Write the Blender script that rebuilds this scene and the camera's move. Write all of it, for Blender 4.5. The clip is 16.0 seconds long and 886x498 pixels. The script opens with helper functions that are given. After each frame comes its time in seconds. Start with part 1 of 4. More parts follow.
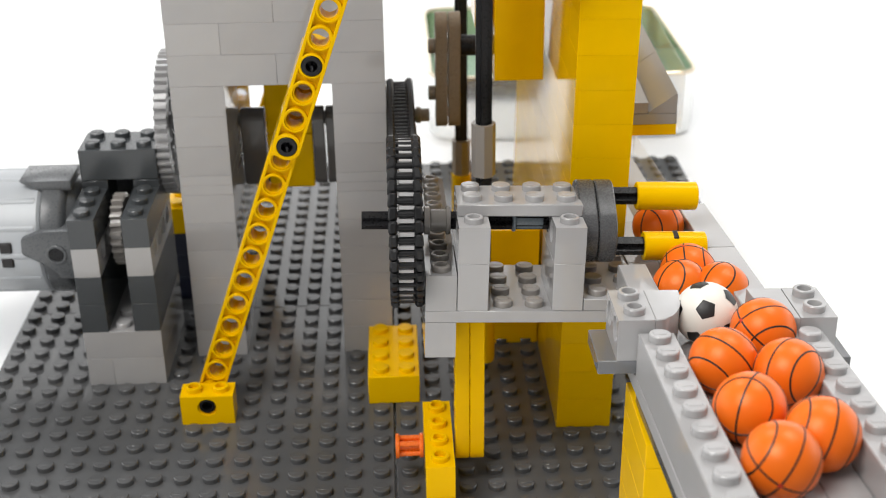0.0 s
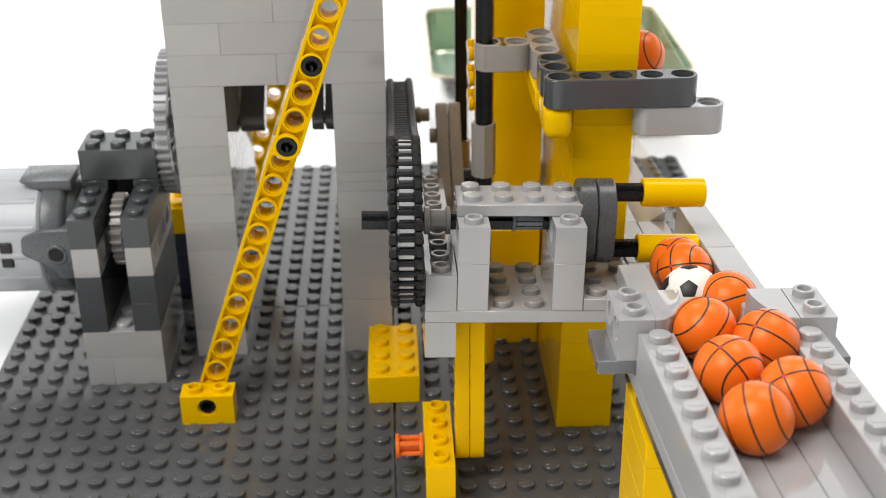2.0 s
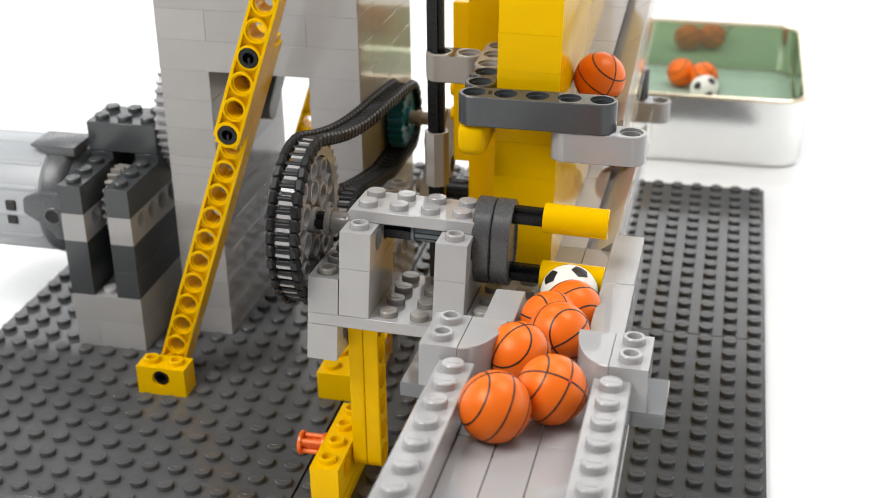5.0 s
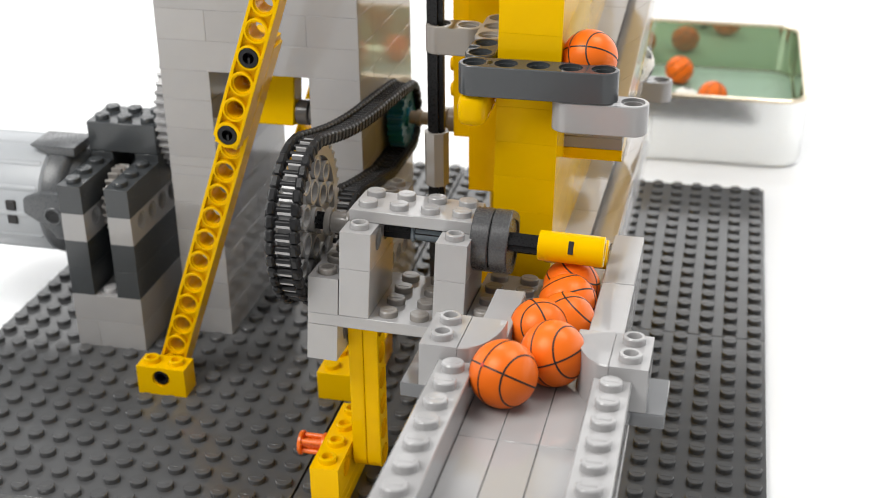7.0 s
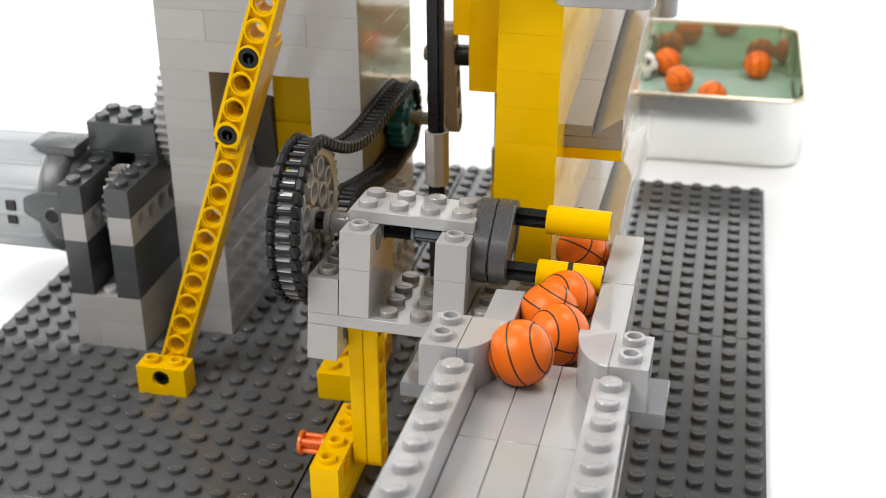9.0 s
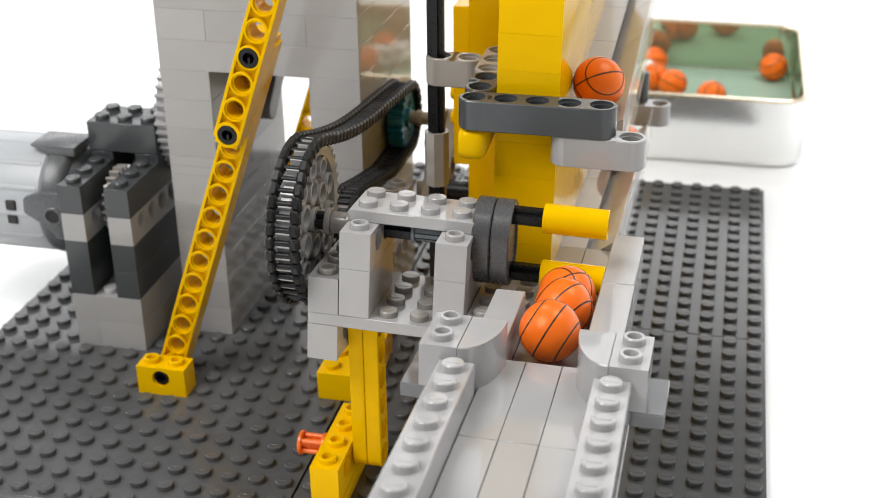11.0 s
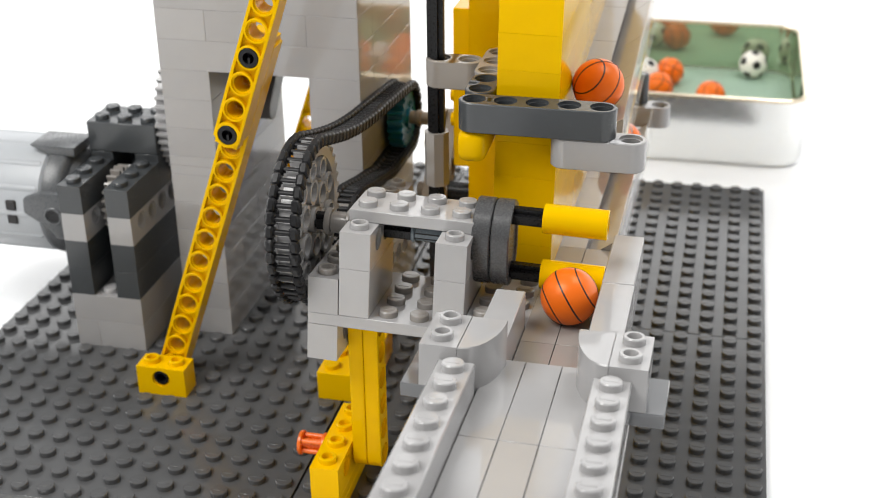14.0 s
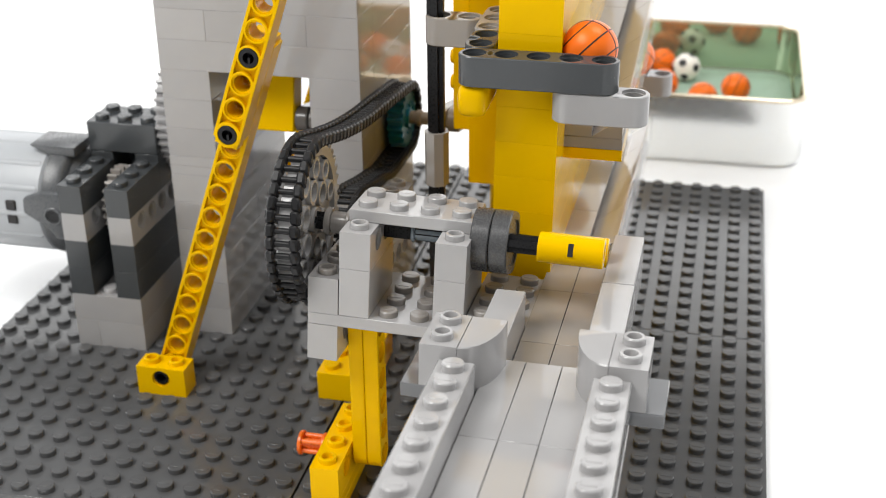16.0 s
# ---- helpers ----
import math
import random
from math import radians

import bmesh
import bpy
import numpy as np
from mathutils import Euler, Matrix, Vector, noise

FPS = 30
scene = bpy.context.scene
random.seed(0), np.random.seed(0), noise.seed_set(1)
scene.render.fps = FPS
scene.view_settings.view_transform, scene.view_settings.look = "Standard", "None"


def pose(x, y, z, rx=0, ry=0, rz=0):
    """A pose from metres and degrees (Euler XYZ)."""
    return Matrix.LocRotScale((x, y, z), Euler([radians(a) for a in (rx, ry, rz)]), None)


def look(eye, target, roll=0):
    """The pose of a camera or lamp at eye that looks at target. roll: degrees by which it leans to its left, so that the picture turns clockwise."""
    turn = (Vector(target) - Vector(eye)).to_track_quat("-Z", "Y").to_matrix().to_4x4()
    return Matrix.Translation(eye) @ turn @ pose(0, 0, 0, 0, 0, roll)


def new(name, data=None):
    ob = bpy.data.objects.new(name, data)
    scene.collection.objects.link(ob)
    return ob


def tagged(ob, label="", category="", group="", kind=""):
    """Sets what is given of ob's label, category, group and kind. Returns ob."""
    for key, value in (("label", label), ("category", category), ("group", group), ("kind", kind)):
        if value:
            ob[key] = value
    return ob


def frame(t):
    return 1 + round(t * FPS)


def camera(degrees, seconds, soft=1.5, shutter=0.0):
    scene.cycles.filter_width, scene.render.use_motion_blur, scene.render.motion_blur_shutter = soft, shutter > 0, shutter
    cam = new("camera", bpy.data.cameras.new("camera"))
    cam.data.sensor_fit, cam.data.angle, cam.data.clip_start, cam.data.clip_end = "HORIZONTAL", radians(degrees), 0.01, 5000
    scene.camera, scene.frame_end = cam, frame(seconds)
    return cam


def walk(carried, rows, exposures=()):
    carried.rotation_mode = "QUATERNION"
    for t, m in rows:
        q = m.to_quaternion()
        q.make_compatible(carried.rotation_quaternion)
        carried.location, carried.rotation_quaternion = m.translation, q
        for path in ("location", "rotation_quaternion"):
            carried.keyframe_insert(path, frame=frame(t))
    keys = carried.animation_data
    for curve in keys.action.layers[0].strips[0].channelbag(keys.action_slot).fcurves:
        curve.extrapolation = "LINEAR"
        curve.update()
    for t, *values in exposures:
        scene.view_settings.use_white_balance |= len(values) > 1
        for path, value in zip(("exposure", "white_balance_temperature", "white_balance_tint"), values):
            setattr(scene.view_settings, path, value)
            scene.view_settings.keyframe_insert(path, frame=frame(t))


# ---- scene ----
import functools

# lengths below are in studs of 8 mm; U turns them into metres
U = 0.008
cam = camera(38.09, 16.0, soft=0.95)
cam.data.dof.use_dof = True
cam.data.dof.focus_distance = 0.304
cam.data.dof.aperture_fstop = 26
walk(cam, [
    (0.0, pose(0.00213, -0.39798, 0.21804, 63.671, 0.558, -2.560)),
    (2.2, pose(0.00213, -0.39798, 0.21804, 63.671, 0.558, -2.560)),
    (2.5, pose(0.03449, -0.39613, 0.21739, 63.735, 0.524, 2.163)),
    (3.0, pose(0.08670, -0.38866, 0.21723, 63.806, 0.383, 9.835)),
    (3.3, pose(0.10386, -0.38395, 0.21725, 63.766, 0.415, 12.414)),
    (16.0, pose(0.10386, -0.38395, 0.21725, 63.766, 0.415, 12.414)),
], [(0.0, 0.08), (2.2, 0.08), (3.3, 0.13), (7.0, 0.15), (12.0, 0.19), (16.0, 0.22)])

# ---- light: a white-walled room, soft boxes, and a white sweep with added glow behind the table ----
world = bpy.data.worlds.new("studio")
scene.world = world
world.use_nodes = True
world.node_tree.nodes["Background"].inputs[0].default_value = (1.0, 1.0, 1.0, 1)
world.node_tree.nodes["Background"].inputs[1].default_value = 0.33


def softbox(name, eye, target, size, watts, color):
    data = bpy.data.lights.new(name, "AREA")
    data.shape, data.size, data.energy, data.color = "SQUARE", size, watts, color
    ob = new(name, data)
    ob.matrix_world = look(eye, target)
    return ob


softbox("softbox", (-0.40, -0.50, 0.85), (0.0, -0.02, 0.05), 0.5, 7.2, (1.0, 0.985, 0.96))
softbox("softbox", (0.38, 0.12, 0.95), (0.08, 0.0, 0.05), 0.4, 3.3, (1.0, 0.99, 0.97))
softbox("softbox", (-0.40, 1.0, 1.45), (0.0, -0.05, 0.0), 0.55, 5.6, (0.97, 0.985, 1.0))


# ---- materials ----
def plastic(name, color, rough=0.2, var=0.08, metal=0.0, bump=0.02, ior=1.5, wear=0.12, scale=90.0):
    m = bpy.data.materials.new(name)
    m.use_nodes = True
    n, l = m.node_tree.nodes, m.node_tree.links
    b = n["Principled BSDF"]
    b.inputs["Metallic"].default_value = metal
    b.inputs["IOR"].default_value = ior
    co = n.new("ShaderNodeTexCoord")
    info = n.new("ShaderNodeObjectInfo")
    big = n.new("ShaderNodeTexNoise")
    big.inputs["Scale"].default_value, big.inputs["Detail"].default_value = scale, 3
    fine = n.new("ShaderNodeTexNoise")
    fine.inputs["Scale"].default_value, fine.inputs["Detail"].default_value = scale * 22, 4
    l.new(co.outputs["Object"], big.inputs["Vector"])
    l.new(co.outputs["Object"], fine.inputs["Vector"])
    # piece to piece and patch to patch change of tone
    add = n.new("ShaderNodeMath")
    add.operation = "ADD"
    l.new(info.outputs["Random"], add.inputs[0])
    l.new(big.outputs["Fac"], add.inputs[1])
    rng = n.new("ShaderNodeMapRange")
    rng.inputs["From Min"].default_value, rng.inputs["From Max"].default_value = 0.3, 1.7
    rng.inputs["To Min"].default_value, rng.inputs["To Max"].default_value = 1 - var, 1 + var
    l.new(add.outputs[0], rng.inputs["Value"])
    mul = n.new("ShaderNodeVectorMath")
    mul.operation = "SCALE"
    mul.inputs[0].default_value = color
    l.new(rng.outputs[0], mul.inputs["Scale"])
    l.new(mul.outputs[0], b.inputs["Base Color"])
    # scuffed gloss
    rr = n.new("ShaderNodeMapRange")
    rr.inputs["From Min"].default_value, rr.inputs["From Max"].default_value = 0.35, 0.7
    rr.inputs["To Min"].default_value, rr.inputs["To Max"].default_value = rough, rough + wear
    l.new(fine.outputs["Fac"], rr.inputs["Value"])
    l.new(rr.outputs[0], b.inputs["Roughness"])
    bp = n.new("ShaderNodeBump")
    bp.inputs["Strength"].default_value, bp.inputs["Distance"].default_value = bump, 0.0004
    l.new(big.outputs["Fac"], bp.inputs["Height"])
    l.new(bp.outputs[0], b.inputs["Normal"])
    return m


LIGHT = plastic("light_grey_plastic", (0.37, 0.365, 0.365), rough=0.04, wear=0.06)
OLD = plastic("warm_grey_plastic", (0.29, 0.27, 0.25), rough=0.1, wear=0.1)
DARK = plastic("dark_grey_plastic", (0.055, 0.06, 0.064), rough=0.16)
PLATE = plastic("baseplate_plastic", (0.081, 0.082, 0.084), rough=0.1, var=0.12, bump=0.04, ior=1.58)
YELLOW = plastic("yellow_plastic", (0.82, 0.48, 0.0004), rough=0.06, wear=0.07, ior=1.33)
BLACK = plastic("black_plastic", (0.010, 0.010, 0.011), rough=0.25, var=0.3)
CHAIN = plastic("chain_plastic", (0.009, 0.009, 0.010), rough=0.36, var=0.3)
WORN = plastic("worn_grey_plastic", (0.075, 0.076, 0.078), rough=0.22, var=0.14)
TAN = plastic("dark_tan_plastic", (0.26, 0.21, 0.155), rough=0.25)
ORANGE = plastic("orange_plastic", (0.85, 0.16, 0.012), rough=0.22)
BALL = plastic("orange_ball_plastic", (0.84, 0.15, 0.008), rough=0.3, var=0.07, bump=0.05)
WHITE = plastic("white_ball_plastic", (0.80, 0.77, 0.70), rough=0.35, var=0.05)
INK = plastic("black_print", (0.012, 0.010, 0.010), rough=0.4, var=0.2)
TEAL = plastic("teal_plastic", (0.006, 0.12, 0.19), rough=0.3)
MOTOR = plastic("motor_grey_plastic", (0.42, 0.44, 0.46), rough=0.3)
STEEL = plastic("brushed_tin", (0.88, 0.89, 0.88), rough=0.18, metal=0.9, var=0.04)
GREEN = plastic("green_lacquered_tin", (0.40, 0.47, 0.33), rough=0.05, metal=0.78, var=0.05, wear=0.02, bump=0.005)
BRASS = plastic("worn_rim_metal", (0.78, 0.68, 0.52), rough=0.25, metal=0.8)
MID = plastic("mid_grey_plastic", (0.13, 0.133, 0.138), rough=0.25)
COLLAR = plastic("collar_grey_plastic", (0.10, 0.105, 0.11), rough=0.25)
WEB = plastic("crank_web_plastic", (0.12, 0.112, 0.105), rough=0.12)
MINT = plastic("mint_lacquered_floor", (0.44, 0.60, 0.48), rough=0.25, var=0.05)
NAVY = plastic("navy_plastic", (0.012, 0.016, 0.035), rough=0.3)
TABLE = plastic("white_table_laminate", (0.93, 0.935, 0.94), rough=0.35, var=0.01, bump=0.0, scale=6)



def clear(name, color, trans, rough=0.02):
    m = plastic(name, color, rough=rough, var=0.02, bump=0.0, wear=0.03)
    m.node_tree.nodes["Principled BSDF"].inputs["Transmission Weight"].default_value = trans
    return m


GLASS = clear("clear_plastic", (0.97, 0.98, 0.98), 0.0)
GLASS.node_tree.nodes["Principled BSDF"].inputs["Alpha"].default_value = 0.14
SMOKE = clear("smoky_clear_plastic", (0.22, 0.225, 0.235), 0.4)
for _m in (BLACK, CHAIN):
    _m.node_tree.nodes["Principled BSDF"].inputs["Specular IOR Level"].default_value = 0.28
YELLOW.node_tree.nodes["Principled BSDF"].inputs["Specular Tint"].default_value = (1.0, 0.72, 0.12, 1)
BALL.node_tree.nodes["Principled BSDF"].inputs["Specular Tint"].default_value = (1.0, 0.75, 0.5, 1)
SWEEP = bpy.data.materials.new("glowing_white_sweep")
SWEEP.use_nodes = True
_b = SWEEP.node_tree.nodes["Principled BSDF"]
_b.inputs["Base Color"].default_value = (0.9, 0.9, 0.9, 1)
_b.inputs["Roughness"].default_value = 0.8
# added emission: the sweep glows by itself in place of lamps on it
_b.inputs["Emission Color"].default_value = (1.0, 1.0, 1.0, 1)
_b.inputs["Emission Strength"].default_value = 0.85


# ---- mesh helpers ----
def box(bm, x0, x1, y0, y1, z0, z1, bev=0.03, seg=1):
    ret = bmesh.ops.create_cube(bm, size=1.0)
    vs = ret["verts"]
    for v in vs:
        v.co = Vector(((x0 + x1) / 2 + v.co.x * (x1 - x0), (y0 + y1) / 2 + v.co.y * (y1 - y0), (z0 + z1) / 2 + v.co.z * (z1 - z0)))
    if bev:
        es = list({e for v in vs for e in v.link_edges})
        bmesh.ops.bevel(bm, geom=es, offset=bev, segments=seg, affect="EDGES", profile=0.5)
    return bm


def lathe(bm, profile, m=None, seg=24, closed=False):
    """Turn (radius, height) pairs about z, then move by m."""
    m = m or Matrix()
    rings = []
    for r, h in profile:
        if r < 1e-6:
            rings.append([bm.verts.new(m @ Vector((0, 0, h)))])
        else:
            rings.append([bm.verts.new(m @ Vector((r * math.cos(2 * math.pi * i / seg), r * math.sin(2 * math.pi * i / seg), h))) for i in range(seg)])
    pairs = list(zip(rings, rings[1:]))
    if closed:
        pairs.append((rings[-1], rings[0]))
    for a, b in pairs:
        for i in range(seg):
            j = (i + 1) % seg
            q = [a[i % len(a)], a[j % len(a)], b[j % len(b)], b[i % len(b)]]
            q = list(dict.fromkeys(q))
            if len(q) > 2:
                f = bm.faces.new(q)
                f.smooth = True
    return bm


def along(p, d):
    """A frame at p whose z runs along d."""
    return Matrix.Translation(p) @ Vector(d).to_track_quat("Z", "Y").to_matrix().to_4x4()


def rod(bm, p, q, r, seg=20, bev=0.04):
    p, q = Vector(p), Vector(q)
    h = (q - p).length
    b = min(bev, r * 0.5)
    return lathe(bm, [(0, 0), (r - b, 0), (r, b), (r, h - b), (r - b, h), (0, h)], along(p, q - p), seg)


def tube(bm, p, q, r, hole, seg=20, bev=0.03):
    p, q = Vector(p), Vector(q)
    h = (q - p).length
    return lathe(bm, [(hole, 0), (r - bev, 0), (r, bev), (r, h - bev), (r - bev, h), (hole, h)], along(p, q - p), seg, closed=True)


def cross_axle(bm, p, q, r=0.29):
    """An axle with a plus-shaped section."""
    p, q = Vector(p), Vector(q)
    m, h, w = along(p, q - p), (q - p).length, r * 0.38
    pts = [(r, w), (w, w), (w, r), (-w, r), (-w, w), (-r, w), (-r, -w), (-w, -w), (-w, -r), (w, -r), (w, -w), (r, -w)]
    a = [bm.verts.new(m @ Vector((x, y, 0))) for x, y in pts]
    b = [bm.verts.new(m @ Vector((x, y, h))) for x, y in pts]
    for i in range(12):
        bm.faces.new([a[i], a[(i + 1) % 12], b[(i + 1) % 12], b[i]])
    bm.faces.new(a[::-1])
    bm.faces.new(b)
    return bm


def cells(bm, m, n, half=0.49, width=0.49, hole=0.3, rim=0.37, depth=0.1, round_ends=True, seg=24, edge=0.03):
    """A straight beam of n holes along x, holes along y, moved by m (its first hole at the origin)."""
    made = []
    for k in range(n):
        out, r1, r2 = [], [], []
        for i in range(seg):
            a = 2 * math.pi * i / seg
            c, s = math.cos(a), math.sin(a)
            end = round_ends and ((k == 0 and c < 0.001) or (k == n - 1 and c > -0.001))
            f = width if end else 1 / max(abs(c) / 0.5, abs(s) / width)
            x, z = c * f, s * f
            if not end and i % 6 == 3:
                x, z = math.copysign(0.5, c), math.copysign(width, s)
            out.append((k + x, z))
            r1.append((k + c * rim, s * rim))
            r2.append((k + c * hole, s * hole))
        loops = []
        b = edge
        inner = [(k + (x - k) * (1 - b / width), z * (1 - b / width)) if (k in (0, n - 1) and abs(x - k) > 0.3 and (x - k) * (1 if k else -1) > 0) else (x, z * (1 - b / width)) for x, z in out]
        for y, pts in ((-half + b, out), (-half, inner), (-half, r1), (-half + depth, r1), (-half + depth, r2), (half - depth, r2), (half - depth, r1), (half, r1), (half, inner), (half - b, out)):
            loops.append([bm.verts.new(m @ Vector((x, y, z))) for x, z in pts])
        made += [v for lp in loops for v in lp]
        last = len(loops) - 1
        for q, (a, b2) in enumerate(zip(loops, loops[1:] + loops[:1])):
            for i in range(seg):
                j = (i + 1) % seg
                if q == last:
                    x0, x1 = out[i][0] - k, out[j][0] - k
                    if (x0 > 0.499 and x1 > 0.499 and k < n - 1) or (x0 < -0.499 and x1 < -0.499 and k > 0):
                        continue
                bm.faces.new([a[i], b2[i], b2[j], a[j]])
    bmesh.ops.remove_doubles(bm, verts=made, dist=0.0005)
    return bm


def mesh_of(bm, name, material, origin=Vector((0, 0, 0))):
    bmesh.ops.recalc_face_normals(bm, faces=bm.faces)
    for v in bm.verts:
        v.co = (v.co - origin) * U
    me = bpy.data.meshes.new(name)
    bm.to_mesh(me)
    bm.free()
    me.set_sharp_from_angle(angle=math.radians(38))
    me.materials.append(material)
    return me


ORIGIN = {}


def thing(name, at, label, category, group="", kind=""):
    ob = new(name)
    ob.empty_display_size = 0.004
    ob.location = Vector(at) * U
    ORIGIN[ob.name] = Vector(at)
    return tagged(ob, label, category, group, kind)


def part(name, bm, material, parent, label="", at=None):
    """One mesh under a thing; bm stands in the place's own coordinates, at is the part's own origin."""
    o = Vector(at) if at is not None else ORIGIN[parent.name]
    ob = new(name, mesh_of(bm, name, material, o))
    ob.parent = parent
    ob.location = (o - ORIGIN[parent.name]) * U
    ORIGIN[ob.name] = o
    return tagged(ob, label)


def tilted(th, at, rx, ry, rz):
    """Lean a thing that was built upright round its own origin, and set it at its place."""
    th.location = Vector(at) * U
    th.rotation_euler = (math.radians(rx), math.radians(ry), math.radians(rz))
    return th


def piece(name, me, at, parent, turn=None, label=""):
    """A part on a shared mesh."""
    ob = new(name, me)
    ob.parent = parent
    ob.location = (Vector(at) - ORIGIN[parent.name]) * U
    if turn:
        ob.rotation_euler = turn
    return tagged(ob, label)


def solid(name, bm, material, label, category, group="", kind=""):
    ob = new(name, mesh_of(bm, name, material))
    ORIGIN[ob.name] = Vector((0, 0, 0))
    return tagged(ob, label, category, group, kind)


# shared studs: a plain one with a small raised mark, and a hollow one
def stud_mesh(material, hollow=False):
    bm = bmesh.new()
    if hollow:
        lathe(bm, [(0.3, -0.02), (0.3, 0.17), (0.275, 0.2), (0.2, 0.2), (0.19, 0.18), (0.19, -0.01), (0, -0.01)], seg=18)
    else:
        lathe(bm, [(0.3, -0.02), (0.3, 0.175), (0.275, 0.205), (0, 0.205)], seg=18)
        box(bm, -0.19, 0.19, -0.075, 0.075, 0.19, 0.218, 0.012)
    return mesh_of(bm, "stud", material)


STUD = {m.name: stud_mesh(m) for m in (LIGHT, OLD, DARK, PLATE, YELLOW)}
HOLLOW = {m.name: stud_mesh(m, True) for m in (LIGHT, OLD, YELLOW)}


def studs(parent, xs, ys, z, material, hollow=False):
    for x in xs:
        for y in ys:
            piece("stud", (HOLLOW if hollow else STUD)[material.name], (x, y, z), parent)


def side_hole(bm, x0, x1, y0, y1, z0, z1, holes, axis="y", r=0.3):
    """A technic brick: a block with round holes right through it along one axis."""
    z = z0 + 0.72
    lo, hi = (x0, x1) if axis == "y" else (y0, y1)
    d0, d1 = (y0, y1) if axis == "y" else (x0, x1)
    mid, half = (d0 + d1) / 2, (d1 - d0) / 2
    if axis == "y":
        m = Matrix.Translation((holes[0], mid, z))
        put = lambda a, b, c, d: box(bm, a, b, d0, d1, c, d, 0.0)
    else:
        m = Matrix.Translation((mid, holes[0], z)) @ Matrix.Rotation(math.pi / 2, 4, "Z")
        put = lambda a, b, c, d: box(bm, d0, d1, a, b, c, d, 0.0)
    cells(bm, m, len(holes), half=half, width=0.42, hole=r, rim=0.36, depth=0.08, round_ends=False, edge=0.0)
    a, b = holes[0] - 0.5, holes[-1] + 0.5
    put(lo, hi, z0, z - 0.42)
    put(lo, hi, z + 0.42, z1)
    if a - lo > 0.02:
        put(lo, a, z - 0.42, z + 0.42)
    if hi - b > 0.02:
        put(b, hi, z - 0.42, z + 0.42)
    return bm


# ---- turning and lifting, shared by things and motions ----
TAU = 2 * math.pi
LOW, PERIOD, LIFT = 0.72, 1.496, 3.06


def rise(t):
    return LIFT * (1 - math.cos(2 * math.pi * (t - LOW) / PERIOD))


BIG = Vector((0.55, -12.24, 9.75))     # the large chain wheel's axle
SMALL = Vector((0.55, 0.0, 8.8))      # the small chain wheel's axle
R_BIG, R_SMALL = 2.6, 1.32

# ---- table and baseplates ----
bm = bmesh.new()
box(bm, -900, 900, -500, 1500, -4.4, -0.42, 0)
solid("ground", bm, TABLE, "smooth bright white tabletop and studio sweep", "table", kind="structure")


def sweep():
    """A curved white backdrop that rises behind and beside the table."""
    bm = bmesh.new()
    rows = []
    for h, r in ((-0.5, 178), (2, 186), (8, 195), (20, 202), (45, 207), (125, 210)):
        rows.append([bm.verts.new((r * math.cos(math.radians(a)), r * math.sin(math.radians(a)), h)) for a in range(-10, 191, 5)])
    for p, q in zip(rows, rows[1:]):
        for i in range(len(p) - 1):
            bm.faces.new([p[i], p[i + 1], q[i + 1], q[i]]).smooth = True
    ob = solid("backdrop", bm, SWEEP, "plain white studio sweep with an added glow behind the table", "backdrop", kind="structure")
    return ob


sweep()


def baseplate(x0, y0):
    th = thing("baseplate", (x0 + 8, y0 + 8, -0.4), "dark grey studded plastic baseplate lying on the table", "baseplate", "baseplates under the machine")
    bm = bmesh.new()
    box(bm, x0 + 0.045, x0 + 15.955, y0 + 0.02, y0 + 15.98, -0.4, 0.0, 0.02)
    part("sheet", bm, PLATE, th)
    studs(th, [x0 + 0.5 + i for i in range(16)], [y0 + 0.5 + j for j in range(16)], 0.0, PLATE)
    return th


for bx in (-16, 0):
    for by in (-16, 0):
        baseplate(bx, by)


# ---- grey tower with an open gateway ----
def brick_mesh(w, d, h, material, bev=0.009):
    bm = bmesh.new()
    g = 0.003
    box(bm, g, w - g, g, d - g, 0.002, h - 0.002, bev)
    return mesh_of(bm, "brick", material)


def tower():
    th = thing("tower", (-4, 0, 0), "tall glossy light grey brick tower with an open gateway", "tower")
    full, thin = 1.2, 0.4
    made = {}

    def lay(x, y, z, w, d, h):
        if (w, d, h) not in made:
            made[w, d, h] = brick_mesh(w, d, h, LIGHT)
        piece("brick", made[w, d, h], (x, y, z), th)

    # six courses, two thin ones, then three more up to the lintel
    courses = [full] * 6 + [thin] * 2 + [full] * 3
    z = 0.0
    for k, h in enumerate(courses):
        for x in (-8, -2):
            for y, d in ([(-4, 4), (0, 4)] if k % 2 else [(-4, 2), (-2, 4), (2, 2)]):
                lay(x, y, z, 2, d, h)
        z += h
    for k in range(9):
        for y in (-4, 2):
            for x, w in ([(-8, 2), (-6, 4), (-2, 2)] if k % 2 else [(-8, 4), (-4, 4)]):
                lay(x, y, z, w, 2, full)
        for x in (-8, -2):
            lay(x, -2, z, 2, 4, full)
        z += full
    return th


tower()


# ---- crankshaft and connecting rod in the gateway ----
THROW = 2.5


